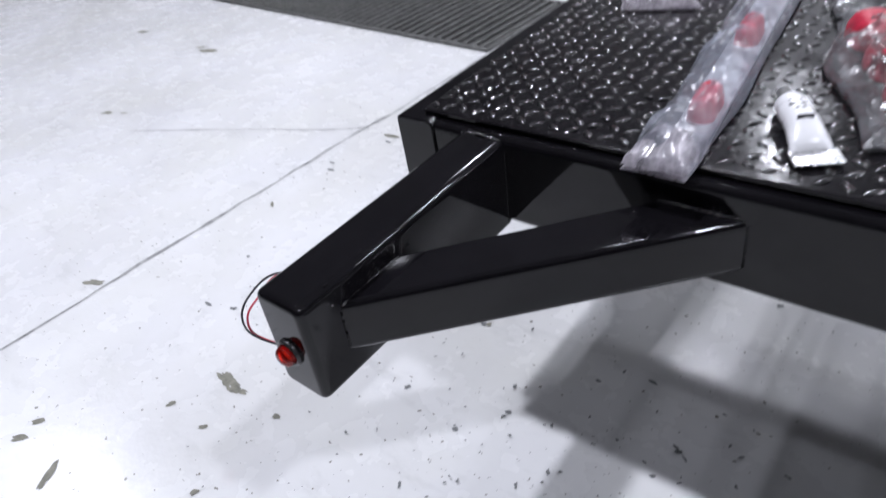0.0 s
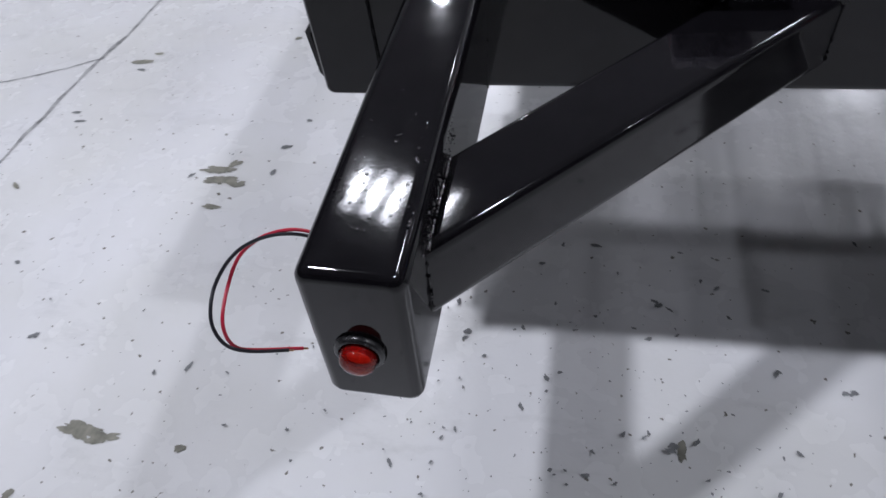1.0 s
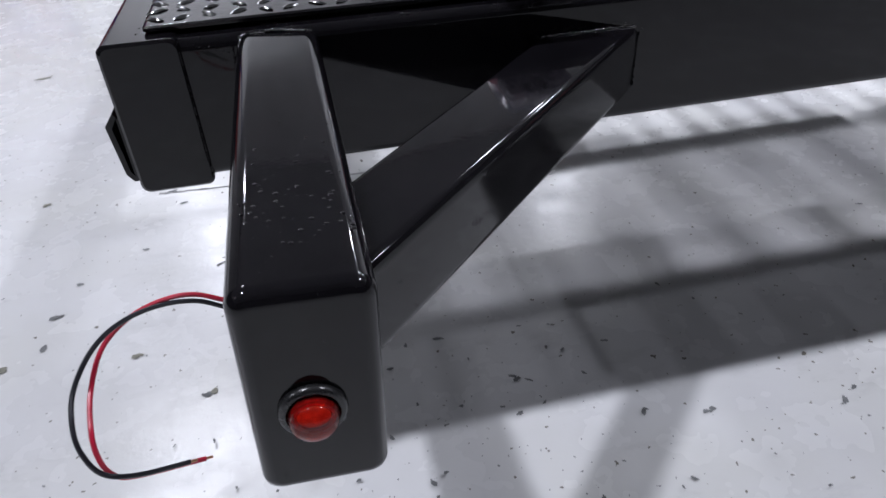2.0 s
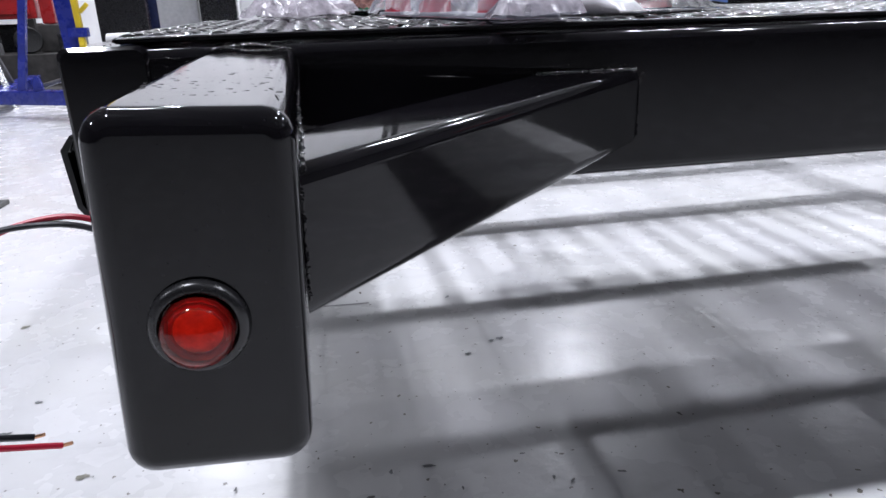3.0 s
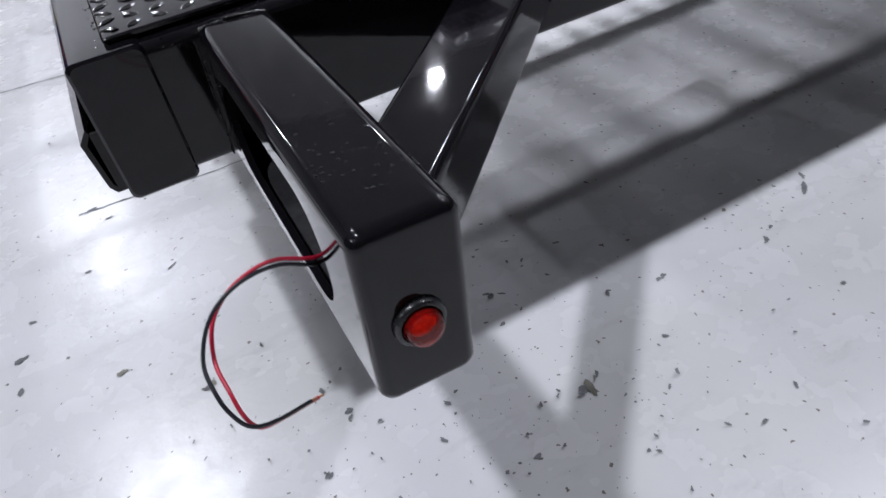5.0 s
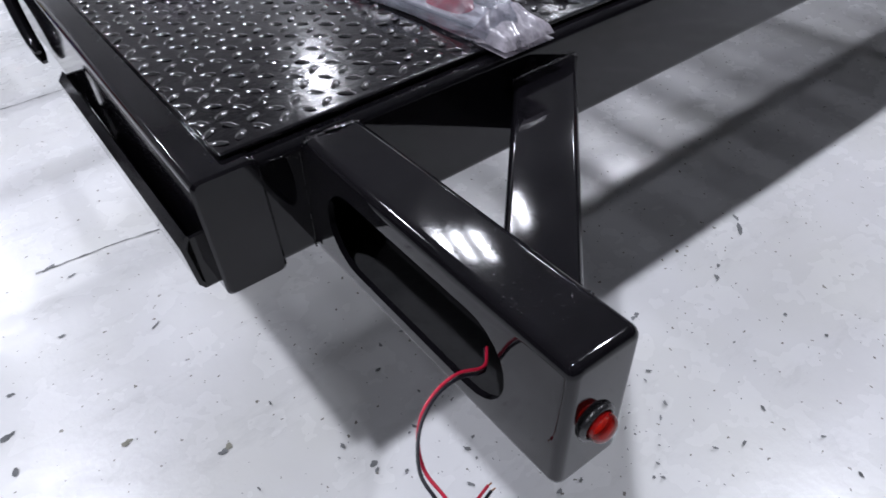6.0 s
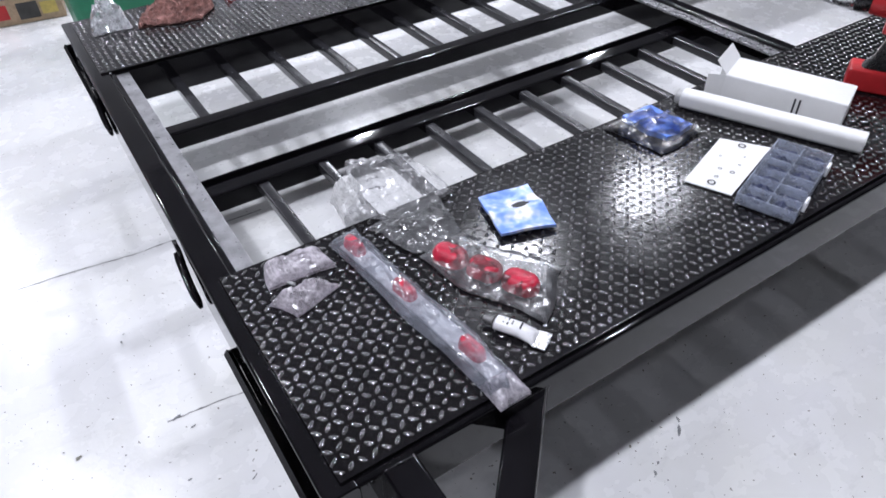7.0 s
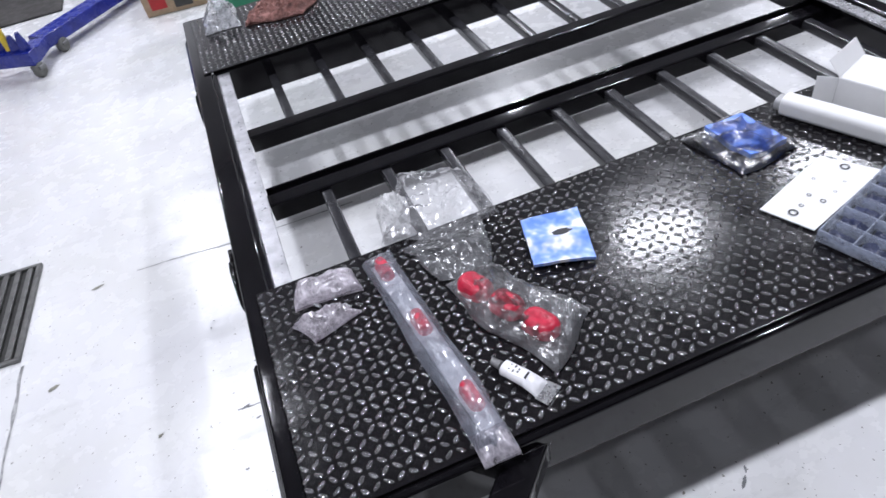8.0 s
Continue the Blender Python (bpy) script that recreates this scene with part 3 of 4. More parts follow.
def lug_places(x0, x1, y0, y1):
    out = []
    rnd = random.Random(5)
    for i in range(int((min(x1, 2.1) - x0) / PITCH)):
        for j in range(int((y1 - y0) / PITCH)):
            turn = 45 if (i + j) % 2 else -45
            out.append(pose(x0 + (i + 0.5) * PITCH, y0 + (j + 0.5) * PITCH, DECK + 0.0002, rnd.gauss(0, 4), rnd.gauss(0, 4), turn + rnd.gauss(0, 3)))
    return out


def tread_deck(lo, hi, single):
    plate = part("tread_plate", boxed((lo[0], lo[1], RAIL_TOP + 0.0005), (hi[0], hi[1], DECK), 0.003, 3), DECK_BLACK, BED, "black painted tread plate")
    places = lug_places(lo[0] - 0.002, hi[0], lo[1] + 0.006, hi[1])
    chosen = [m for m in places if single(m.translation)][:300]
    keep = {tuple(m.translation) for m in chosen}

    def lugs(name, ms):
        verts, faces = [], []
        for m in ms:
            v, f = lug_shape(m)
            faces += [tuple(k + len(verts) for k in face) for face in f]
            verts += v
        me = bpy.data.meshes.new(name)
        me.from_pydata(verts, [], faces)
        me.materials.append(LUG_BLACK)
        me.shade_smooth()
        return me

    one = lugs("tread_lug", [Matrix.Identity(4)])
    for m in chosen:
        ob = new("tread_lug", one)
        ob.parent = plate
        ob.matrix_basis = m
    rest = new("tread_pattern", lugs("tread_pattern", [m for m in places if tuple(m.translation) not in keep]))
    rest.parent = plate
    tagged(rest, kind="stuff")
    return plate


tread_deck((-0.079, Y_FRONT + 0.012, 0), (X_RIGHT, Y_OPEN, 0), lambda p: p.x < 0.2 and p.y < 0.62)
tread_deck((-0.073, Y_FAR, 0), (X_RIGHT, Y_BACK - 0.012, 0), lambda p: False)
tread_deck((3.046, Y_OPEN + 0.001, 0), (X_RIGHT, Y_FAR - 0.001, 0), lambda p: False)


def trestle(x):
    t = thing("steel_trestle", "low grey steel trestle under the bed", "trestle", "bed trestles")
    part("top_bar", bar(bmesh.new(), (x, 0.35, 0.322), (x, 1.95, 0.322), 0.06, 0.06, 0.006), DULL_STEEL, t)
    for y in (0.5, 1.8):
        for dx in (-0.2, 0.2):
            part("leg", bar(bmesh.new(), (x + dx * 0.6, y, 0.0), (x + dx * 0.1, y, 0.295), 0.04, 0.04, 0.004, up=(0, 1, 0)), DULL_STEEL, t)


trestle(3.02)
trestle(3.36)


# ---- marker light in the arm's end ----
def marker_light():
    light = thing("marker_light", "small round red marker light in a black rubber grommet", "marker light")
    m = Matrix.Translation((-0.0010, -0.0062, 0.3862)) @ pose(0, 0, 0, 90, 0, 0)
    part("grommet", lathe(bmesh.new(), [(0.0090, -0.01), (0.0128, -0.0005), (0.0131, 0.0008), (0.0127, 0.0024), (0.0116, 0.0035), (0.0103, 0.0034), (0.0097, 0.0024), (0.0095, 0.0006)], 40, m), RUBBER, light, "black rubber grommet", 50)
    part("reflector", lathe(bmesh.new(), [(0.0002, 0.0012), (0.0025, 0.0014), (0.0045, 0.0022), (0.0059, 0.0036), (0.0064, 0.0040)], 24, m), REFLECTOR, light, "pale moulded reflector", 60)
    part("lens_rim", lathe(bmesh.new(), [(0.0064, 0.0030), (0.0066, 0.0052), (0.0073, 0.0056), (0.0079, 0.0040), (0.0085, 0.0046), (0.0086, 0.0020)], 14, m), DARK_RED, light, "dark red ridged rim", 20)
    part("lens", lathe(bmesh.new(), [(0.0093, 0.0005), (0.0093, 0.0055), (0.0090, 0.0074), (0.0081, 0.0092), (0.0064, 0.0106), (0.0040, 0.0115), (0.0010, 0.0119)], 40, m), LENS, light, "clear red domed lens", 60)
    bm = bmesh.new()
    lathe(bm, [(0.0011, 0.0016), (0.0011, 0.0034), (0.0007, 0.0038), (0.0002, 0.0038)], 16, m)
    part("led_chip", bm, RED_PLASTIC, light, smooth=60)
    return light


marker_light()


def wire_pair():
    wires = thing("light_wires", "loose red and black pigtail wires looping from the arm", "wire")
    black = [(-0.010, 0.075, 0.378), (-0.0265, 0.056, 0.3885), (-0.044, 0.055, 0.3980), (-0.060, 0.053, 0.4002), (-0.0745, 0.047, 0.3990), (-0.0850, 0.039, 0.3940), (-0.0922, 0.028, 0.3855), (-0.0925, 0.016, 0.3795), (-0.0905, 0.008, 0.3715), (-0.0855, 0.005, 0.3605), (-0.075, 0.007, 0.3535), (-0.0568, 0.0145, 0.3460)]
    red = [(-0.010, 0.073, 0.381), (-0.0265, 0.056, 0.3925), (-0.044, 0.056, 0.4008), (-0.058, 0.055, 0.4012), (-0.072, 0.051, 0.3975), (-0.0825, 0.043, 0.3910), (-0.0880, 0.031, 0.3805), (-0.0870, 0.015, 0.3745), (-0.0862, 0.009, 0.3655), (-0.0838, 0.008, 0.3558), (-0.078, 0.012, 0.3470), (-0.053, 0.0220, 0.3371)]
    for name, pts, mat in (("black_wire", black, WIRE_BLACK), ("red_wire", red, WIRE_RED)):
        w = part(name, rod(bmesh.new(), spline(pts, 7), 0.00105, 8), mat, wires)
        e = Vector(pts[-1])
        part("bare_end", rod(bmesh.new(), [e, e + Vector((0.003, -0.0002, 0.0006))], 0.0006, 6), COPPER, w)


wire_pair()


# ---- things lying on the deck ----
def lens_strip(parent, p, q, width, high, mat, name="lamp_lens", label="red plastic lens"):
    """An oval moulded lens from p to q on the deck."""
    p, q = Vector(p), Vector(q)
    d = (q - p).normalized()
    s = d.cross(Vector((0, 0, 1)))
    length, bm, rings = (q - p).length, bmesh.new(), []
    for z, inset in ((0.0, 0.0), (high * 0.5, 0.001), (high * 0.85, width * 0.12), (high, width * 0.28)):
        pts = round_rect(length - 2 * inset, width - 2 * inset, (width - 2 * inset) / 2.1, 5)
        rings.append([p.lerp(q, 0.5) + d * u + s * v + Vector((0, 0, z)) for u, v in pts])
    loft(bm, rings)
    return part(name, bm, mat, parent, label, 50)


def bagged_light_bar():
    t = thing("light_bar", "light bar with three red lenses in a long clear plastic bag", "light bar")
    a, b = Vector((0.145, 0.691, DECK + 0.004)), Vector((0.191, 0.286, DECK + 0.004))
    d = (b - a).normalized()
    part("bar_base", bar(bmesh.new(), a, b, 0.034, 0.004, 0.0015), MILKY_BAR, t, "pale steel backing strip")
    for f in (0.06, 0.42, 0.83):
        p = a.lerp(b, f) + Vector((0, 0, 0.002))
        lens_strip(t, p - d * 0.026, p + d * 0.026, 0.024, 0.020, LENS_RED)
    part("bag", crumple([(0.114, 0.706), (0.174, 0.713), (0.213, 0.259), (0.160, 0.258)], DECK + 0.002, 22, 110, 0.033, 3.1, 0.007, step=11), SLEEVE, t, "clear crinkled plastic sleeve", 20)
    part("bag_end", crumple([(0.155, 0.296), (0.209, 0.298), (0.208, 0.247), (0.155, 0.246)], DECK + 0.0005, 18, 16, 0.024, 5.7, 0.004, step=9), MILKY, t, "puffed end of the sleeve", 30)


MILKY_BAR = plain("pale_strip", (0.45, 0.46, 0.50), 0.4)
bagged_light_bar()


def bagged_lamps():
    t = thing("bagged_lamps", "red oval lamps in a crinkled clear plastic bag", "lamp pack")
    a, b = Vector((0.258, 0.578, DECK + 0.005)), Vector((0.345, 0.396, DECK + 0.005))
    for f0, f1 in ((0.0, 0.33), (0.34, 0.66), (0.67, 1.0)):
        lens_strip(t, a.lerp(b, f0), a.lerp(b, f1), 0.046, 0.024, LENS_RED)
    part("bag", crumple([(0.219, 0.578), (0.312, 0.597), (0.409, 0.409), (0.305, 0.340)], DECK + 0.002, 26, 40, 0.030, 8.7, 0.02), FILM, t, "clear crinkled plastic bag", 14)


bagged_lamps()


def empty_bag():
    t = thing("plastic_bag", "empty crumpled clear plastic bag spread over deck and rungs", "bag")
    part("bag_wall", crumple([(0.172, 0.722), (0.402, 0.706), (0.386, 0.878), (0.246, 0.925)], DECK + 0.002, 38, 38, 0.050, 21.3, 0.035, pillow=0.7, shut=False), CLOUDY, t, smooth=14)
    part("torn_flap", crumple([(0.229, 0.592), (0.308, 0.582), (0.350, 0.712), (0.186, 0.722)], DECK + 0.003, 28, 28, 0.026, 31.3, 0.03, pillow=0.6, shut=False), FILM, t, "torn flap of clear film", 14)
    part("bunched_film", crumple([(0.174, 0.742), (0.238, 0.741), (0.240, 0.850), (0.180, 0.842)], DECK - 0.016, 22, 26, 0.060, 51.3, 0.02), BUNCHED, t, "bunched white film", 14)


empty_bag()


def small_parts_bag():
    t = thing("parts_bag", "small clear bag of hardware, crumpled in two folds", "bag")
    rnd = random.Random(4)
    for k in range(7):
        p = (rnd.uniform(0.005, 0.085), rnd.uniform(0.60, 0.68))
        part("screw", rod(bmesh.new(), [(p[0], p[1], DECK + 0.006), (p[0] + rnd.uniform(-0.02, 0.02), p[1] + 0.012, DECK + 0.006)], 0.003, 6), STEEL, t)
    part("bag", crumple([(-0.011, 0.656), (0.003, 0.714), (0.100, 0.701), (0.095, 0.640)], DECK + 0.002, 22, 16, 0.030, 14.2, 0.025), MILKY, t, "", 14)
    part("bag", crumple([(-0.037, 0.626), (0.056, 0.651), (0.083, 0.600), (-0.011, 0.573)], DECK + 0.002, 22, 16, 0.030, 17.2, 0.025), MILKY, t, "", 14)


small_parts_bag()


def glue_tube():
    t = thing("squeeze_tube", "white squeeze tube with a dark cap and crimped foil end", "tube")
    a, b = Vector((0.234, 0.396, DECK + 0.013)), Vector((0.285, 0.312, DECK + 0.013))
    d = (b - a).normalized()
    part("cap", rod(bmesh.new(), [a, a + d * 0.016], [0.0055, 0.0075], 12), DULL_STEEL, t, "grey screw cap")
    s = d.cross(Vector((0, 0, 1)))
    bm, rings = bmesh.new(), []
    for f, rw, rh in ((0.018, 0.008, 0.008), (0.022, 0.0125, 0.0115), (0.06, 0.0135, 0.011), (0.080, 0.0155, 0.006), (0.087, 0.0165, 0.0025)):
        c = a + d * f + Vector((0, 0, rh - 0.012))
        rings.append([c + s * (rw * math.cos(2 * math.pi * k / 20)) + Vector((0, 0, rh * math.sin(2 * math.pi * k / 20))) for k in range(20)])
    loft(bm, rings)
    part("tube_body", bm, WHITE_GLOSS, t, "white printed tube", 50)
    for f, w in ((0.034, 0.010), (0.041, 0.013), (0.048, 0.008), (0.062, 0.012)):
        c = a + d * f
        mm = Matrix.Translation((c.x, c.y, DECK + 0.0232)) @ pose(0, 0, 0, 0, 0, math.degrees(math.atan2(d.y, d.x)))
        part("printed_bar", boxed((-0.0013, -w / 2, -0.004), (0.0013, w / 2, 0.0), 0, 1, mm), INK, t, "dark printed bar", 0)
    e = a + d * 0.087
    m = Matrix.Translation((e.x, e.y, DECK + 0.004)) @ pose(0, 0, 0, 0, 0, math.degrees(math.atan2(d.y, d.x)))
    part("crimp", boxed((-0.002, -0.0175, -0.001), (0.020, 0.0185, 0.001), 0.0004, 1, m), STEEL, t, "crinkled foil crimp")


glue_tube()


def quad_sheet(corners, z, thick, nx=10, ny=10, wave=0.0, seed=0.0, ridge=0.0):
    """A sheet over four corners with thickness, waved and with a raised fold across its middle."""
    bm = bmesh.new()
    a, b, c, d = [Vector((*q, 0)) for q in corners]
    layers = []
    for dz in (0.0, thick):
        rows = []
        for j in range(ny + 1):
            row = []
            for i in range(nx + 1):
                u, v = i / nx, j / ny
                p = (a * (1 - u) + b * u) * (1 - v) + (d * (1 - u) + c * u) * v
                lift = wave * (0.6 + noise.noise(Vector((p.x * 22, p.y * 22, seed)))) + ridge * max(0, 1 - abs(v - 0.5) * 4)
                row.append(bm.verts.new((p.x, p.y, z + dz + lift)))
            rows.append(row)
        layers.append(rows)
    for rows in layers:
        for r0, r1 in zip(rows, rows[1:]):
            for i in range(nx):
                bm.faces.new((r0[i], r0[i + 1], r1[i + 1], r1[i]))
    lo, hi = layers
    rim = lambda rows: [*rows[0], *[r[-1] for r in rows[1:]], *rows[-1][-2::-1], *[r[0] for r in rows[-2:0:-1]]]
    r0, r1 = rim(lo), rim(hi)
    for k in range(len(r0)):
        j = (k + 1) % len(r0)
        bm.faces.new((r0[k], r0[j], r1[j], r1[k]))
    return bm


def lens_patch(a, b, m):
    bm = bmesh.new()
    n = 14
    rings = [[m @ Vector((a * math.cos(2 * math.pi * k / n) * (1 + 0.2 * math.cos(3 * k)), b * math.sin(2 * math.pi * k / n), z)) for k in range(n)] for z in (0.0, 0.0008)]
    loft(bm, rings)
    return bm


def blue_packet():
    t = thing("blue_packet", "pale blue printed foil packet, creased across the middle", "packet")
    c = [(0.408, 0.656), (0.513, 0.638), (0.478, 0.511), (0.379, 0.543)]
    part("packet", quad_sheet(c, DECK + 0.003, 0.006, 14, 14, 0.007, 2.0, 0.006), BLUE_PRINT, t)
    part("print_patch", lens_patch(0.017, 0.0075, pose(0.455, 0.588, DECK + 0.0195, 0, 0, -10)), INK, t, "dark printed picture")


blue_packet()


def blue_bag():
    t = thing("blue_part_bag", "blue plastic fitting in a shiny clear bag", "bag")
    part("fitting", quad_sheet([(0.838, 0.712), (0.924, 0.710), (0.934, 0.600), (0.846, 0.590)], DECK + 0.004, 0.012, 14, 14, 0.008, 5.0), BLUE_PLASTIC, t, "blue plastic fitting")
    part("bag", crumple([(0.795, 0.721), (0.936, 0.744), (0.955, 0.576), (0.809, 0.562)], DECK + 0.002, 30, 30, 0.040, 44.0, 0.02, step=9), GLINT_FILM, t, "shiny crinkled clear bag", 12)


blue_bag()


def template_card():
    t = thing("template_card", "white mounting template card with printed circles", "card")
    c = [(0.959, 0.542), (1.015, 0.457), (0.814, 0.394), (0.778, 0.479)]
    part("card", quad_sheet(c, DECK + 0.003, 0.002, 6, 6, 0.001, 1.0), WHITE, t)
    a, b = Vector((0.987, 0.500)), Vector((0.796, 0.437))
    u = (b - a).normalized()
    v = Vector((-u.y, u.x))
    for f, off, r in ((0.09, 0.0, 0.0085), (0.90, 0.0, 0.0085), (0.62, 0.02, 0.005), (0.62, -0.005, 0.004), (0.45, 0.022, 0.003), (0.40, -0.022, 0.003), (0.78, 0.0, 0.004), (0.28, 0.02, 0.0025)):
        p = a.lerp(b, f) + v * off
        bm = bmesh.new()
        inner = [bm.verts.new((p.x + r * 0.62 * math.cos(k * 0.5236), p.y + r * 0.62 * math.sin(k * 0.5236), DECK + 0.0072)) for k in range(12)]
        outer = [bm.verts.new((p.x + r * math.cos(k * 0.5236), p.y + r * math.sin(k * 0.5236), DECK + 0.0072)) for k in range(12)]
        for k in range(12):
            j = (k + 1) % 12
            bm.faces.new((inner[k], inner[j], outer[j], outer[k]))
        part("printed_circle", bm, INK, t, "black printed circle")


template_card()


def parts_organizer():
    t = thing("parts_organizer", "clear plastic organizer box with dark blue compartments", "organizer box")
    c = Vector((0.928, 0.363, DECK + 0.002))
    turn = math.degrees(math.atan2(0.459 - 0.382, 1.063 - 0.836))
    m = Matrix.Translation(c) @ pose(0, 0, 0, 0, 0, turn)
    L, W, H = 0.235, 0.108, 0.026
    part("base", boxed((-L / 2, -W / 2, 0), (L / 2, W / 2, 0.003), 0.001, 1, m), DIVIDER, t)
    for lo, hi in (((-L / 2, -W / 2, 0.0032), (L / 2, -W / 2 + 0.002, H)), ((-L / 2, W / 2 - 0.002, 0.0032), (L / 2, W / 2, H)), ((-L / 2, -W / 2 + 0.0022, 0.0032), (-L / 2 + 0.002, W / 2 - 0.0022, H)), ((L / 2 - 0.002, -W / 2 + 0.0022, 0.0032), (L / 2, W / 2 - 0.0022, H)), ((-L / 2 + 0.0022, -0.001, 0.0032), (L / 2 - 0.0022, 0.001, H - 0.002))):
        part("side", boxed(lo, hi, 0, 1, m), RIB, t)
    for k in range(1, 6):
        x = -L / 2 + L * k / 6
        part("divider", boxed((x - 0.0011, -W / 2 + 0.003, 0.0032), (x + 0.0011, W / 2 - 0.003, H - 0.001), 0, 1, m), RIB, t, smooth=0)
    for k in range(6):
        for s in (-1, 1):
            x = -L / 2 + L * (k + 0.5) / 6
            y0, y1 = sorted((s * 0.006, s * 0.047))
            bm = crumple([(x - 0.0155, y0), (x + 0.0155, y0), (x + 0.0155, y1), (x - 0.0155, y1)], 0.0034, 10, 10, 0.009 + 0.003 * ((k * 7 + s) % 3), 80.0 + 2.3 * k + s, 0.004, step=60)
            bm.transform(m)
            part("compartment_fill", bm, NAVY, t, "", 25)
    part("lid", boxed((-L / 2, -W / 2, H + 0.0005), (L / 2, W / 2, H + 0.0025), 0.0008, 1, m), DIVIDER, t, "clear hinged lid")
    for x in (-0.07, 0.07):
        part("latch", boxed((x - 0.012, -W / 2 - 0.006, 0.008), (x + 0.012, -W / 2 - 0.0005, H + 0.004), 0.0015, 1, m), WHITE_GLOSS, t, "white latch")


parts_organizer()


def paper_roll():
    t = thing("paper_tube", "long white cardboard carton tube, square in section", "carton tube")
    a, b = Vector((1.008, 0.694, DECK + 0.0215)), Vector((1.157, 0.344, DECK + 0.0215))
    part("tube", bar(bmesh.new(), a, b, 0.042, 0.039, 0.012), WHITE, t)
    d = (b - a).normalized()
    part("end_flap", bar(bmesh.new(), a - d * 0.014, a - d * 0.0005, 0.032, 0.024, 0.008), GREY_CARD, t, "folded end of the tube")


paper_roll()


def small_carton():
    t = thing("small_carton", "small white carton with its end flap open", "carton")
    a, b, c, d = [Vector((*p, DECK + 0.002)) for p in ((1.088, 0.653), (1.177, 0.413), (1.274, 0.452), (1.187, 0.693))]
    up = Vector((0, 0, 0.068))
    bm = bmesh.new()
    loft(bm, [[a, b, c, d], [p + up for p in (a, b, c, d)]])
    bmesh.ops.bevel(bm, geom=list(bm.edges), offset=0.0015, segments=2, affect="EDGES")
    part("carton", bm, WHITE, t)
    s = (d - a).normalized()
    out = (a - b).normalized()
    for p0, p1, tilt, h, nm in ((a + up, d + up, 0.9, 0.028, "end_flap"), (a, a + up, None, 0.035, "side_flap"), (d, d + up, None, 0.035, "side_flap")):
        bm = bmesh.new()
        e = Vector((0, 0, 1)) * h + out * h * tilt if tilt else out * h - s * (h * 0.4 if p0 == a else -h * 0.4)
        q = [p0, p1, p1 + e, p0 + e]
        n = (q[1] - q[0]).cross(q[3] - q[0]).normalized() * 0.0012
        loft(bm, [[v + n * 0.5 for v in q], [v + n * 1.5 for v in q]])
        part(nm, bm, WHITE, t, "open carton flap", 0)
    f = (b - a).normalized()
    nrm = Vector((f.y, -f.x, 0)) * 0.0006
    for k in (0.60, 0.64):
        p = a.lerp(b, k) + nrm
        bm = bmesh.new()
        q = [p + up * 0.25, p + f * 0.004 + up * 0.25, p + f * 0.004 + up * 0.8, p + up * 0.8]
        loft(bm, [q, [v + nrm for v in q]])
        part("printed_mark", bm, INK, t, "dark printed bar", 0)


small_carton()


def cordless_drill():
    t = thing("cordless_drill", "red and black cordless drill standing on its battery", "drill")
    m = Matrix.Translation((1.428, 0.492, DECK + 0.0025)) @ pose(0, 0, 0, 0, 0, 118)
    part("battery", boxed((-0.055, -0.036, 0), (0.06, 0.036, 0.052), 0.008, 2, m), RED_TOOL, t, "red battery pack")
    bm = bmesh.new()
    loft(bm, [[m @ Vector((x + cx, y, z)) for x, y in round_rect(w, d, 0.015, 4)] for z, cx, w, d in ((0.050, 0.0, 0.075, 0.05), (0.075, -0.005, 0.05, 0.038), (0.14, -0.02, 0.044, 0.036), (0.168, -0.02, 0.06, 0.045))])
    part("handle", bm, RUBBER, t, "black rubber grip", 50)
    mm = m @ Matrix.Translation((0, 0, 0.2)) @ pose(0, 0, 0, 0, 90, 0)
    part("motor_housing", lathe(bmesh.new(), [(0.020, -0.10), (0.032, -0.092), (0.035, -0.05), (0.035, 0.03), (0.031, 0.06), (0.028, 0.064)], 24, mm), RED_TOOL, t, "red motor housing", 50)
    part("gear_collar", lathe(bmesh.new(), [(0.027, 0.064), (0.029, 0.068), (0.029, 0.092), (0.026, 0.096)], 24, mm), RUBBER, t, "black torque collar", 50)
    part("chuck", lathe(bmesh.new(), [(0.022, 0.096), (0.0235, 0.10), (0.0235, 0.125), (0.017, 0.145), (0.008, 0.155)], 20, mm), STEEL, t, "steel chuck", 50)
    part("trigger", boxed((0.008, -0.010, 0.13), (0.022, 0.010, 0.16), 0.004, 2, m), RED_TOOL, t)


cordless_drill()


# ---- far deck ----
def rag():
    bm = crumple([(0.107, 1.911), (0.281, 1.876), (0.334, 2.031), (0.160, 2.066)], DECK + 0.002, 44, 38, 0.045, 3.7, 0.05, pillow=0.8, step=38)
    solid("shop_rag", bm, RAG, "crumpled red-brown shop rag on the deck", "rag")


rag()
solid("plastic_bag", crumple([(-0.031, 1.945), (0.061, 1.933), (0.083, 2.056), (-0.020, 2.079)], DECK + 0.002, 16, 16, 0.07, 9.9, 0.02), FOIL, "bunched shiny clear plastic bag", "bag", smooth=12)


def red_scraps():
    for k, (x, y) in enumerate(((0.390, 2.008), (0.432, 2.035))):
        bm = crumple([(x - 0.018, y - 0.014), (x + 0.016, y - 0.018), (x + 0.020, y + 0.014), (x - 0.014, y + 0.018)], DECK + 0.002, 10, 10, 0.022, 70.0 + k, 0.008)
        solid("cloth_scrap", bm, RED_TOOL, "small crumpled red scrap beside the rag", "scrap", "red scraps", smooth=20)


red_scraps()


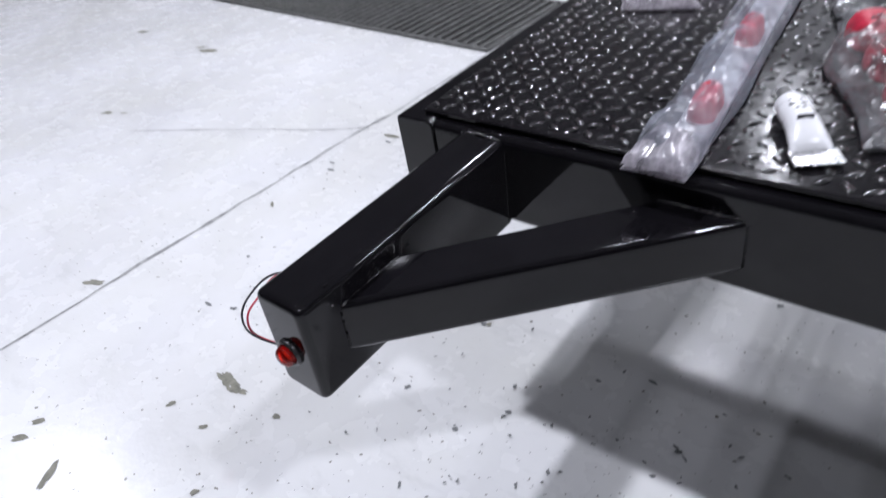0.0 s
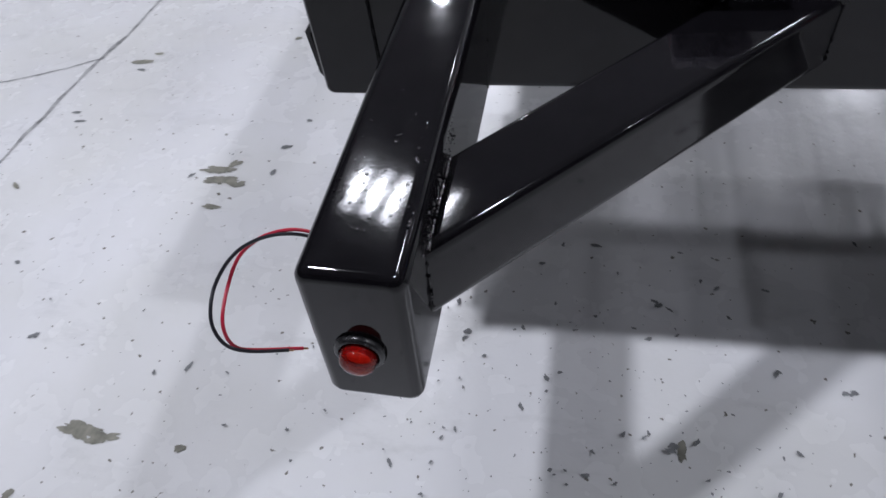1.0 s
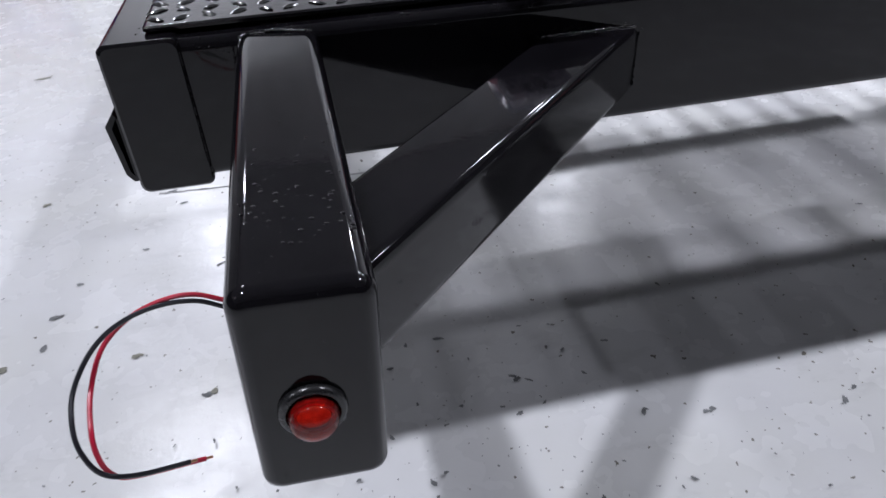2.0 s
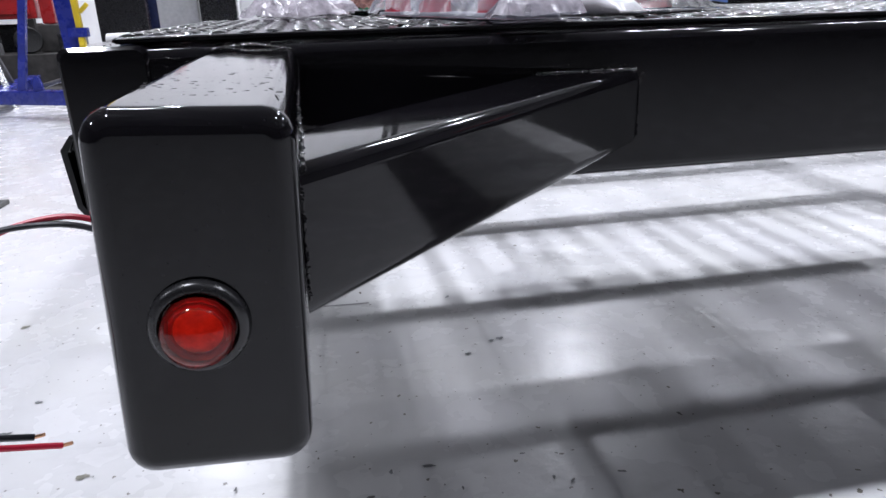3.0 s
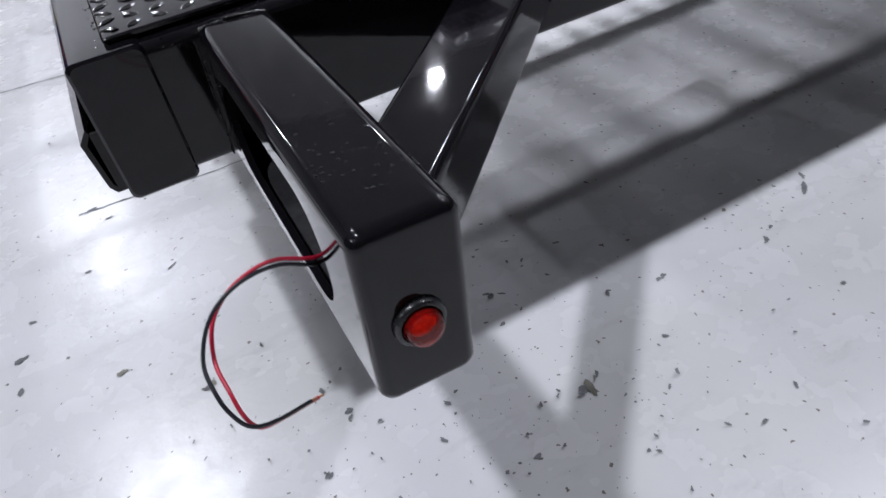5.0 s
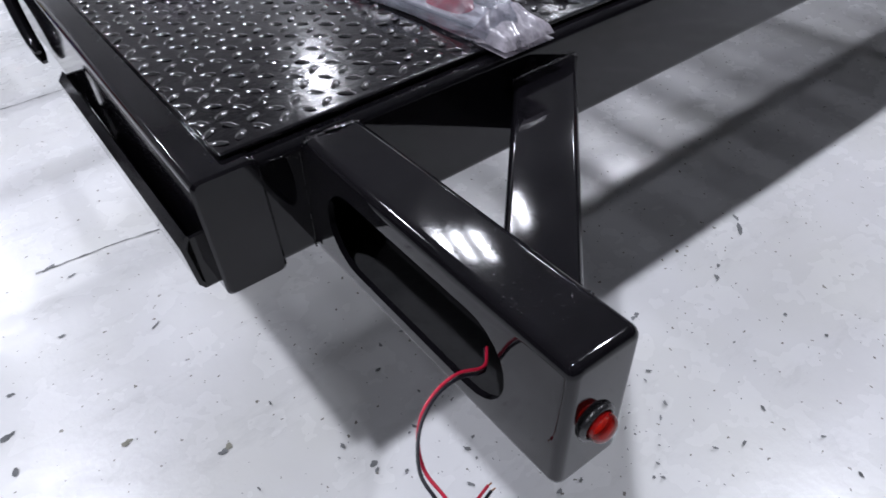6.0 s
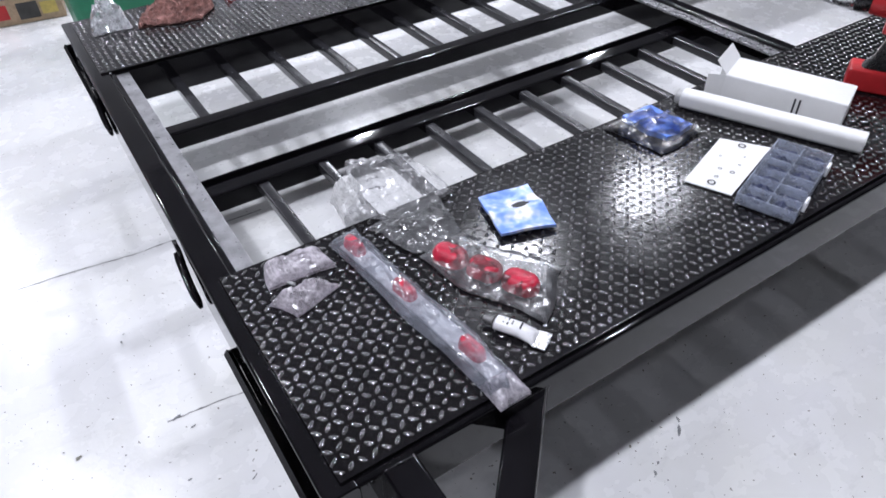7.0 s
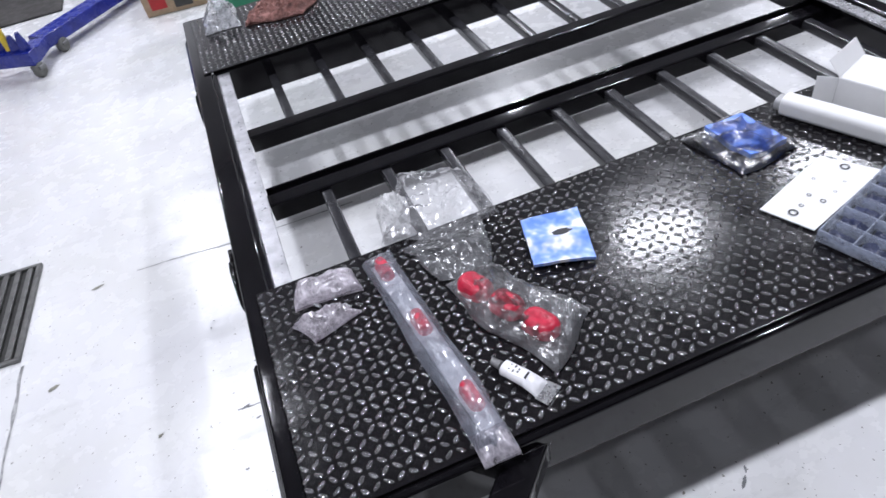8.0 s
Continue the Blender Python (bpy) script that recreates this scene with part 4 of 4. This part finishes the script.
def green_bin():
    t = thing("storage_bin", "green plastic storage bin standing behind the bed", "bin")
    bm = bmesh.new()
    loft(bm, [[Vector((0.19 + x, 3.07 + y, z)) for x, y in round_rect(w, d, 0.03, 4)] for z, w, d in ((0.0, 0.36, 0.38), (0.50, 0.42, 0.44), (0.50, 0.44, 0.46), (0.53, 0.44, 0.46), (0.53, 0.39, 0.41), (0.06, 0.33, 0.35))])
    part("tub", bm, GREEN, t)


green_bin()


# ---- across the floor ----
def floor_marks():
    """Saw joints and cracks filled grey, and patches where the paint has come off."""
    rnd = random.Random(12)
    count = [0]

    def strip(name, pts, w):
        bm = bmesh.new()
        line = spline(pts, 6)
        rows = []
        for k, p in enumerate(line):
            d = (line[min(k + 1, len(line) - 1)] - line[max(k - 1, 0)]).normalized()
            s = Vector((-d.y, d.x, 0)) * w * rnd.uniform(0.35, 1.0) * 0.5
            j = Vector((rnd.uniform(-1, 1), rnd.uniform(-1, 1), 0)) * w * 0.3
            rows.append((bm.verts.new(p + s + j + Vector((0, 0, 0.0006))), bm.verts.new(p - s + j + Vector((0, 0, 0.0006)))))
        for (a, b), (c, d) in zip(rows, rows[1:]):
            bm.faces.new((a, b, d, c))
        part(name, bm, JOINT, FLOOR_OB, smooth=0)

    strip("floor_joint", [(-0.925, -0.70, 0), (-0.888, -0.10, 0), (-0.868, 0.20, 0), (-0.850, 0.45, 0), (-0.828, 0.75, 0), (-0.803, 1.0, 0), (-0.786, 1.31, 0)], 0.013)
    strip("floor_crack", [(-0.817, 0.835, 0), (-0.895, 0.79, 0), (-0.995, 0.75, 0), (-1.123, 0.702, 0), (-1.49, 0.547, 0)], 0.005)
    strip("floor_crack", [(-0.254, 0.886, 0), (-0.20, 0.880, 0), (-0.145, 0.876, 0), (-0.05, 0.862, 0), (0.10, 0.855, 0)], 0.006)
    strip("floor_crack", [(-0.47, 1.538, 0), (-0.32, 1.525, 0), (-0.2, 1.508, 0), (-0.07, 1.502, 0), (0.2, 1.495, 0)], 0.006)

    def patch(x, y, r, long, turn):
        """One chip in the paint: a ragged, flattened outline, long along its turn."""
        bm = bmesh.new()
        n = 56 if r > 0.008 else 20
        q = []
        for k in range(n):
            a = 2 * math.pi * k / n
            p = Vector((math.cos(a), math.sin(a), x * 37 + y * 11))
            w = 0.80 + 0.50 * noise.noise(p * 1.1) + 0.30 * noise.noise(p * 3.1) + 0.16 * noise.noise(p * 8.0)
            q.append(Vector((math.cos(a) * long * w, math.copysign(abs(math.sin(a)) ** 0.8, math.sin(a)) * w, 0)) * r)
        count[0] += 1
        m = pose(x, y, 0.0007 + 0.000008 * count[0], 0, 0, turn)
        bm.faces.new([bm.verts.new(m @ v) for v in q])
        part("paint_chip", bm, CHIP if r > 0.0045 else SPECK, FLOOR_OB, smooth=0)

    for x, y, r, long, turn in ((-0.440, 0.095, 0.0115, 3.0, -6), (-0.405, 0.091, 0.0085, 2.6, 8),
                                (-0.448, 0.530, 0.009, 3.6, -4), (-0.428, 0.545, 0.008, 2.0, 50), (-0.436, 0.508, 0.010, 3.2, 2), (-0.418, 0.504, 0.007, 3.0, -18), (-0.487, 0.517, 0.004, 1.8, 60), (-0.427, 0.451, 0.006, 2.9, -10),
                                (-1.80, 1.046, 0.016, 3.2, 10), (-1.86, 1.06, 0.010, 2.6, 40), (-2.31, 1.09, 0.012, 3.0, 20), (-1.694, 0.589, 0.012, 1.9, 10), (-1.63, 0.61, 0.006, 2.5, 30), (-0.907, 0.114, 0.010, 2.5, 25),
                                (-0.53, -0.163, 0.0075, 4.5, -55), (-0.645, -0.123, 0.007, 2.2, 40), (-0.641, -0.157, 0.008, 2.2, 30), (-0.724, 0.821, 0.008, 3.2, 8), (-0.706, 0.848, 0.005, 2.2, 0), (-0.715, 0.795, 0.004, 2.4, 0),
                                (-0.758, 0.640, 0.004, 3.4, 14), (-0.778, 0.664, 0.0035, 3.6, 10), (-0.776, 0.476, 0.005, 2.5, -40), (-0.673, 0.325, 0.004, 1.6, 0), (-0.572, 0.210, 0.0045, 2.0, 20), (-0.628, 0.194, 0.004, 3.2, 10), (-0.310, 0.088, 0.0055, 1.4, 0), (-0.478, 0.016, 0.006, 1.6, 70), (-0.394, 0.016, 0.005, 1.7, 30), (-0.344, 0.188, 0.0028, 3.2, 65),
                                (0.644, 0.251, 0.0045, 3.4, 42), (0.662, 0.270, 0.003, 3.0, 60), (0.213, 0.148, 0.0052, 2.6, 84), (0.205, 0.152, 0.0045, 1.4, 30), (0.385, 0.232, 0.0035, 1.7, 20), (0.313, 0.247, 0.003, 1.8, 70), (0.184, 0.279, 0.0033, 1.6, 20), (0.196, 0.328, 0.0033, 1.7, 20), (0.123, 0.416, 0.0026, 3.4, -6), (0.058, 0.381, 0.003, 1.7, 10), (-0.020, 0.270, 0.0042, 1.4, 0), (-0.068, 0.208, 0.0042, 1.4, 20), (-0.175, 0.232, 0.0045, 1.3, 50),
                                (-0.145, 0.399, 0.005, 1.4, 20), (-0.152, 0.397, 0.0045, 1.4, 0), (-0.239, 0.484, 0.005, 1.6, 10), (-0.355, 0.588, 0.0045, 2.2, 15), (-0.358, 0.529, 0.0045, 1.8, 60), (-0.402, 0.500, 0.007, 1.6, 20), (-0.339, 0.656, 0.004, 1.6, 0), (-0.146, 0.651, 0.0022, 4.5, 30), (-0.257, 0.720, 0.003, 1.8, 0), (-0.214, 0.842, 0.003, 2.6, 10),
                                (0.528, 0.207, 0.0033, 2.2, 60), (0.549, 0.220, 0.0028, 1.8, 30), (0.536, 0.105, 0.0030, 1.3, 0), (0.383, 0.036, 0.0022, 2.4, 70), (0.28, 0.104, 0.0024, 1.6, 40), (0.377, 0.231, 0.003, 1.6, 10), (0.276, 0.678, 0.004, 1.5, 0), (0.220, 0.644, 0.004, 1.6, 20), (-0.437, 0.901, 0.005, 1.6, 20), (-0.698, 1.182, 0.008, 2.2, 35), (-0.236, 0.886, 0.004, 3.4, 20), (-0.586, 1.524, 0.008, 3.0, 10), (-0.31, -0.058, 0.005, 1.6, 70), (0.262, 0.674, 0.0035, 1.5, 0)):
        patch(x, y, r, long, turn)
    for k in range(560):
        x, y = (rnd.uniform(-0.9, 1.2), rnd.uniform(-0.35, 1.9)) if k % 3 == 0 else (rnd.gauss(0.08, 0.22), rnd.gauss(0.14, 0.13))
        patch(x, y, 0.0006 + 0.0022 * rnd.random() ** 4, rnd.uniform(1.0, 2.6), rnd.uniform(0, 180))


floor_marks()


def drain():
    t = thing("drain_grating", "steel bar grating over a floor drain channel", "grating", at=pose(-0.779, 1.528, 0, 0, 0, -4.8), kind="structure")
    # near-black sheet at floor level: shade of the channel's depth put into colour
    part("drain_shade_sheet", boxed((-2.6, -0.192, 0.0005), (-0.010, 0.192, 0.002)), DRAIN_SHADE, t, smooth=0)
    for lo, hi in (((-2.6, -0.204, 0.0005), (0.004, -0.1925, 0.012)), ((-2.6, 0.1925, 0.0005), (0.004, 0.204, 0.012)), ((-0.0095, -0.192, 0.0005), (0.004, 0.192, 0.012))):
        part("drain_frame", boxed(lo, hi, 0.001, 1), GALV, t)
    me = mesh_of("grating_bar", boxed((-0.0085, -0.190, 0.0025), (0.0085, 0.190, 0.012), 0.0015, 1), GALV)
    for k in range(71):
        ob = new("grating_bar", me)
        ob.parent = t
        ob.location.x = -0.028 - 0.036 * k


drain()


# ---- the far side of the workshop ----
def caster(parent, x, y, r=0.055, top=None, turn=20):
    bm = bmesh.new()
    lathe(bm, [(0.012, -0.018), (r - 0.006, -0.018), (r, -0.012), (r, 0.012), (r - 0.006, 0.018), (0.012, 0.018)], 20, pose(x, y, r, 90, 0, turn))
    wheel = part("caster_wheel", bm, CASTER, parent, "grey caster wheel", 50)
    part("caster_fork", boxed((-0.022, -0.028, r + 0.004), (0.022, 0.028, top or 2 * r + 0.012), 0.003, 1, pose(x, y, 0, 0, 0, turn)), DULL_STEEL, wheel)


CASTER = plain("grey_caster_rubber", (0.13, 0.13, 0.12), 0.6)


def engine_hoist():
    t = thing("engine_hoist", "blue and yellow steel engine hoist on casters", "engine hoist")
    part("base_bar", bar(bmesh.new(), (-0.835, 3.225, 0.095), (-1.60, 3.600, 0.095), 0.07, 0.066, 0.006), BLUE_STEEL, t)
    part("base_leg", bar(bmesh.new(), (-0.845, 3.420, 0.082), (-0.16, 4.140, 0.082), 0.105, 0.062, 0.006), BLUE_STEEL, t)
    part("base_leg", bar(bmesh.new(), (-1.50, 3.62, 0.082), (-1.62, 4.55, 0.082), 0.09, 0.062, 0.006), BLUE_STEEL, t)
    part("hinge_plate", bar(bmesh.new(), (-0.865, 3.285, 0.082), (-0.835, 3.400, 0.082), 0.075, 0.058, 0.005), BLUE_STEEL, t)
    part("mast", bar(bmesh.new(), (-0.985, 3.335, 0.122), (-1.045, 3.380, 1.6), 0.070, 0.070, 0.006, up=(0, 1, 0)), BLUE_STEEL, t)
    part("side_post", bar(bmesh.new(), (-1.290, 3.445, 0.125), (-1.075, 3.420, 1.10), 0.033, 0.033, 0.003, up=(0, 1, 0)), BLUE_STEEL, t)
    for x, y, h in ((-1.205, 3.405, 0.195), (-0.905, 3.262, 0.20), (-0.862, 3.240, 0.21)):
        bm = bmesh.new()
        loft(bm, [[Vector((x + dx, y + dy, z)) for dx, dy in ((-w, -0.012), (w, -0.012), (w, 0.012), (-w, 0.012))] for z, w in ((0.127, 0.022), (0.16, 0.018), (h, 0.007))])
        part("lug_plate", bm, BLUE_STEEL, t)
    part("strut_collar", boxed((-0.985, 3.255, 0.365), (-0.905, 3.305, 0.405), 0.003, 1), BLUE_STEEL, t)
    part("jack_strut", bar(bmesh.new(), (-0.932, 3.275, 0.135), (-0.952, 3.290, 1.2), 0.026, 0.030, 0.004, up=(0, 1, 0)), YELLOW, t, "yellow strut")
    part("strut_clip", bar(bmesh.new(), (-0.922, 3.272, 0.47), (-0.885, 3.270, 0.505), 0.014, 0.018, 0.003), YELLOW, t, "yellow strut clip")
    part("brace_rod", rod(bmesh.new(), [(-1.25, 3.52, 0.13), (-1.04, 3.42, 0.185)], 0.011, 8), DULL_STEEL, t, "grey steel tie rod")
    for x, y in ((-0.848, 3.215), (-1.625, 3.615), (-0.755, 3.450), (-0.26, 4.03), (-1.61, 4.44)):
        caster(t, x, y, 0.034, 0.0595 if y < 3.3 or x < -1.5 and y < 4 else 0.0505, 60)


engine_hoist()


def tyre(x, y, z, r, turn):
    t = thing("tyre", "small worn black tyre on a dark shelf", "tyre", "stored tyres")
    m = pose(x, y, z, 90, 0, turn)
    part("tread", lathe(bmesh.new(), [(r * 0.55, -0.04), (r * 0.86, -0.048), (r * 0.98, -0.035), (r, 0), (r * 0.98, 0.035), (r * 0.86, 0.048), (r * 0.55, 0.04)], 28, m), TYRE, t, smooth=50)
    part("rim", lathe(bmesh.new(), [(0.02, -0.015), (r * 0.5, -0.015), (r * 0.58, -0.041), (r * 0.58, 0.041), (r * 0.5, 0.015), (0.02, 0.015)], 24, m), DULL_STEEL, t, smooth=50)


for x, y, turn in ((-1.79, 5.12, 25), (-2.08, 5.20, 70)):
    tyre(x, y, 0.2155 + 0.088, 0.088, turn)


def tool_chest():
    t = thing("tool_chest", "red steel tool chest with drawers on a dark stand", "tool chest")
    part("body", boxed((-2.75, 5.30, 0.440), (-1.765, 5.85, 1.2), 0.01), RED_STEEL, t)
    for k in range(3):
        d = part("drawer", boxed((-2.71, 5.284, 0.47 + 0.23 * k), (-1.80, 5.299, 0.67 + 0.23 * k), 0.005), RED_STEEL, t)
        part("handle", bar(bmesh.new(), (-2.55, 5.27, 0.63 + 0.23 * k), (-1.95, 5.27, 0.63 + 0.23 * k), 0.02, 0.015, 0.004), STEEL, d)
    part("plinth", boxed((-2.72, 5.00, 0.0125), (-1.36, 5.80, 0.215), 0.006), CLUTTER, t, "dark plinth")
    for x in (-2.66, -1.82):
        for y in (5.34, 5.78):
            part("leg", bar(bmesh.new(), (x, y, 0.2155), (x, y, 0.439), 0.045, 0.045, 0.004, up=(0, 1, 0)), CLUTTER, t)


tool_chest()


def red_can():
    t = thing("fuel_can", "red steel can standing on a dark box", "can")
    part("can_body", boxed((-1.728, 5.26, 0.402), (-1.640, 5.38, 0.72), 0.012), RED_STEEL, t)
    part("carry_handle", rod(bmesh.new(), spline([(-1.712, 5.32, 0.72), (-1.70, 5.32, 0.755), (-1.668, 5.32, 0.755), (-1.656, 5.32, 0.72)], 4), 0.007, 8), RED_STEEL, t, "", 50)


red_can()


def rack():
    t = thing("storage_rack", "dark steel storage rack crowded with parts", "rack")
    for x in (0.70, 1.46, 2.22):
        for y in (5.12, 5.77):
            part("post", bar(bmesh.new(), (x, y, 0.0), (x, y, 2.05), 0.05, 0.05, 0.004, up=(0, 1, 0)), CLUTTER, t)
    for z in (0.17, 0.78, 1.41):
        part("shelf", boxed((0.68, 5.10, z), (2.24, 5.79, z + 0.03), 0.004), DULL_STEEL, t)


rack()


def rack_stock():
    rnd = random.Random(31)
    for z in (0.2005, 0.8105):
        x = 0.76
        while x < 2.05:
            w, h = rnd.uniform(0.13, 0.34), rnd.uniform(0.16, 0.45)
            mat, words = rnd.choice(((CLUTTER, "dark machine part on a rack shelf"), (WHITE, "white carton on a rack shelf"), (GREY_CARD, "grey carton on a rack shelf"), (KRAFT, "brown cardboard carton on a rack shelf"), (DULL_STEEL, "grey steel part on a rack shelf"), (WHITE, "white carton on a rack shelf"), (RED_STEEL, "red steel case on a rack shelf"), (RUBBER, "black plastic case on a rack shelf")))
            y = rnd.uniform(5.15, 5.22)
            solid("stored_case", boxed((x, y, z), (min(x + w, 2.19), y + rnd.uniform(0.27, 0.45), z + h), 0.01), mat, words, "case", "rack stock")
            x += w + rnd.uniform(0.01, 0.08)


rack_stock()


def jack_stand(x, y, h, turn, shiny):
    """Sheet-steel jack stand: splayed angle legs joined by trapezoid plates."""
    t = thing("jack_stand", "grey sheet steel jack stand on splayed legs", "jack stand", "jack stands")
    m = pose(x, y, 0, 0, 0, turn)
    for k, (dx, dy) in enumerate(((-1, -1), (1, -1), (1, 1), (-1, 1))):
        bm = bar(bmesh.new(), (dx * 0.115, dy * 0.10, 0.0), (dx * 0.030, dy * 0.03, h), 0.034, 0.010, 0.002, up=(dx, dy, 0))
        bm.transform(m)
        part("leg", bm, STEEL if shiny and k == 1 else DULL_STEEL, t, "leg worn to bright steel" if shiny and k == 1 else "")
    for sy in (-1, 1):
        bm = bmesh.new()
        loft(bm, [[m @ Vector((dx * w, sy * d + e, z)) for dx, e in ((-1, -0.002), (1, -0.002), (1, 0.002), (-1, 0.002))] for z, w, d in ((h * 0.62, 0.050, 0.050), (h * 0.98, 0.026, 0.028))])
        part("web_plate", bm, DULL_STEEL, t)
    bm = rod(bmesh.new(), [(0, 0, h * 0.6), (0, 0, h + 0.11)], 0.020, 12)
    bm.transform(m)
    part("column", bm, DULL_STEEL, t, "", 50)
    part("saddle", boxed((-0.05, -0.026, h + 0.1105), (0.05, 0.026, h + 0.135), 0.006, 2, m), DULL_STEEL, t)


jack_stand(-1.635, 3.98, 0.335, 8, True)
jack_stand(-2.02, 4.40, 0.335, -20, False)


def floor_jack():
    t = thing("floor_jack", "long grey trolley jack on the dark floor sheet", "floor jack")
    part("body", bar(bmesh.new(), (-2.75, 4.72, 0.27), (-1.80, 4.62, 0.27), 0.12, 0.07, 0.012), DULL_STEEL, t)
    part("side_frame", bar(bmesh.new(), (-2.75, 4.72, 0.155), (-1.92, 4.63, 0.155), 0.16, 0.06, 0.01), CLUTTER, t, "dark side frame")
    part("link", bar(bmesh.new(), (-2.30, 4.67, 0.186), (-2.28, 4.67, 0.2345), 0.08, 0.10, 0.006, up=(0, 1, 0)), DULL_STEEL, t)
    part("pivot", lathe(bmesh.new(), [(0.006, -0.07), (0.032, -0.07), (0.034, -0.06), (0.034, 0.06), (0.032, 0.07), (0.006, 0.07)], 18, pose(-1.83, 4.623, 0.27, 90, 0, 6)), STEEL, t, "bright round pivot", 50)
    for x in (-2.68, -1.98):
        for dy in (-0.10, 0.10):
            part("jack_wheel", lathe(bmesh.new(), [(0.01, -0.018), (0.056, -0.018), (0.062, -0.01), (0.062, 0.01), (0.056, 0.018), (0.01, 0.018)], 18, pose(x, 4.71 - (x + 2.75) * 0.105 + dy, 0.0745, 90, 0, 6)), CASTER, t, "", 50)


floor_jack()


def floor_sheet():
    # thin dark sheet that darkens the floor behind the hoist
    solid("floor_sheet", boxed((-3.7, 4.05, 0.0005), (-0.80, 6.1, 0.012), 0.004, 1), DARK_SHEET, "thin dark sheet on the floor under the workshop clutter", "mat")


floor_sheet()


def loose_stock():
    """Dark cases, a pale tub and a cabinet crowded behind the hoist."""
    for lo, hi, mat, name, label, cat in (
            ((-1.76, 5.22, 0.2155), (-1.60, 5.42, 0.400), CLUTTER, "storage_box", "dark box under a red can", "box"),
            ((-2.70, 5.46, 0.2155), (-2.20, 5.76, 0.425), CLUTTER, "storage_box", "dark box under a red tool chest", "box"),
            ((-2.17, 5.40, 0.2155), (-1.86, 5.70, 0.405), RUBBER, "storage_box", "black box under a red tool chest", "box"),
            ((-1.33, 4.76, 0.0125), (-1.00, 5.02, 0.250), CLUTTER, "tool_case", "low dark case with a tub on it", "case"),
            ((-1.31, 5.04, 0.0125), (-0.985, 5.14, 0.60), RUBBER, "tool_case", "tall black case behind a low case", "case"),
            ((-1.24, 5.22, 0.0125), (-0.895, 5.58, 0.92), NAVY, "steel_cabinet", "dark navy steel cabinet", "cabinet"),
            ((-0.885, 5.24, 0.0005), (-0.825, 5.54, 0.90), RED_STEEL, "red_case", "narrow red steel case beside a cabinet", "case"),
            ((-0.795, 4.38, 0.0005), (-0.560, 4.66, 0.70), GREY_CARD, "storage_locker", "tall pale grey locker on the floor", "locker"),
            ((-0.540, 4.28, 0.0005), (-0.330, 4.43, 0.66), RUBBER, "tool_case", "tall black case on end", "case"),
            ((-0.310, 4.30, 0.0005), (-0.08, 4.42, 0.52), WHITE, "tall_carton", "white carton on the floor", "carton")):
        solid(name, boxed(lo, hi, 0.012), mat, label, cat)
    bm = lathe(bmesh.new(), [(0.034, 0), (0.042, 0.004), (0.044, 0.150), (0.040, 0.155), (0.036, 0.152)], 20, pose(-1.225, 4.86, 0.2945, 0, 90, -6))
    solid("pale_tub", bm, WHITE, "pale plastic tub lying on a dark case", "tub")
    # an open black crate behind the hoist, its far side to be seen through the handle hole
    t = thing("plastic_crate", "black plastic crate with a hand hole, on a dark shelf", "crate")
    for lo, hi in (((-1.575, 5.02, 0.2155), (-1.435, 5.03, 0.26)), ((-1.575, 5.02, 0.312), (-1.435, 5.03, 0.34)), ((-1.575, 5.02, 0.2602), (-1.545, 5.03, 0.3118)), ((-1.465, 5.02, 0.2602), (-1.435, 5.03, 0.3118))):
        part("crate_side", boxed(lo, hi, 0.002, 1), RUBBER, t)
    for lo, hi in (((-1.575, 5.0302, 0.2155), (-1.567, 5.20, 0.34)), ((-1.443, 5.0302, 0.2155), (-1.435, 5.20, 0.34)), ((-1.5668, 5.0302, 0.2155), (-1.4432, 5.20, 0.2215))):
        part("crate_side", boxed(lo, hi, 0.002, 1), RUBBER, t)


loose_stock()


def printed_carton():
    t = thing("printed_carton", "low printed carton on the floor, red and white", "carton")
    m = pose(-0.155, 3.640, 0, 0, 0, -7)
    part("carton", boxed((-0.175, -0.11, 0), (0.175, 0.11, 0.12), 0.003, 1, m), KRAFT, t)
    part("printed_band", boxed((-0.14, -0.112, 0.03), (-0.06, -0.1105, 0.095), 0, 1, m), RED_TOOL, t, "red printed panel")
    part("printed_band", boxed((-0.02, -0.112, 0.02), (0.07, -0.1105, 0.095), 0, 1, m), CLUTTER, t, "dark printed panel")
    part("printed_band", boxed((0.08, -0.112, 0.03), (0.15, -0.1105, 0.085), 0, 1, m), YELLOW_PRINT, t, "yellow printed panel")
    part("wrapped_top", crumple([(-0.31, 3.55), (-0.10, 3.53), (-0.08, 3.70), (-0.30, 3.72)], 0.121, 16, 14, 0.06, 61.0, 0.02), STRAP, t, "blue and purple plastic wrap", 14)


YELLOW_PRINT = plain("yellow_print", (0.55, 0.42, 0.12), 0.6)
printed_carton()
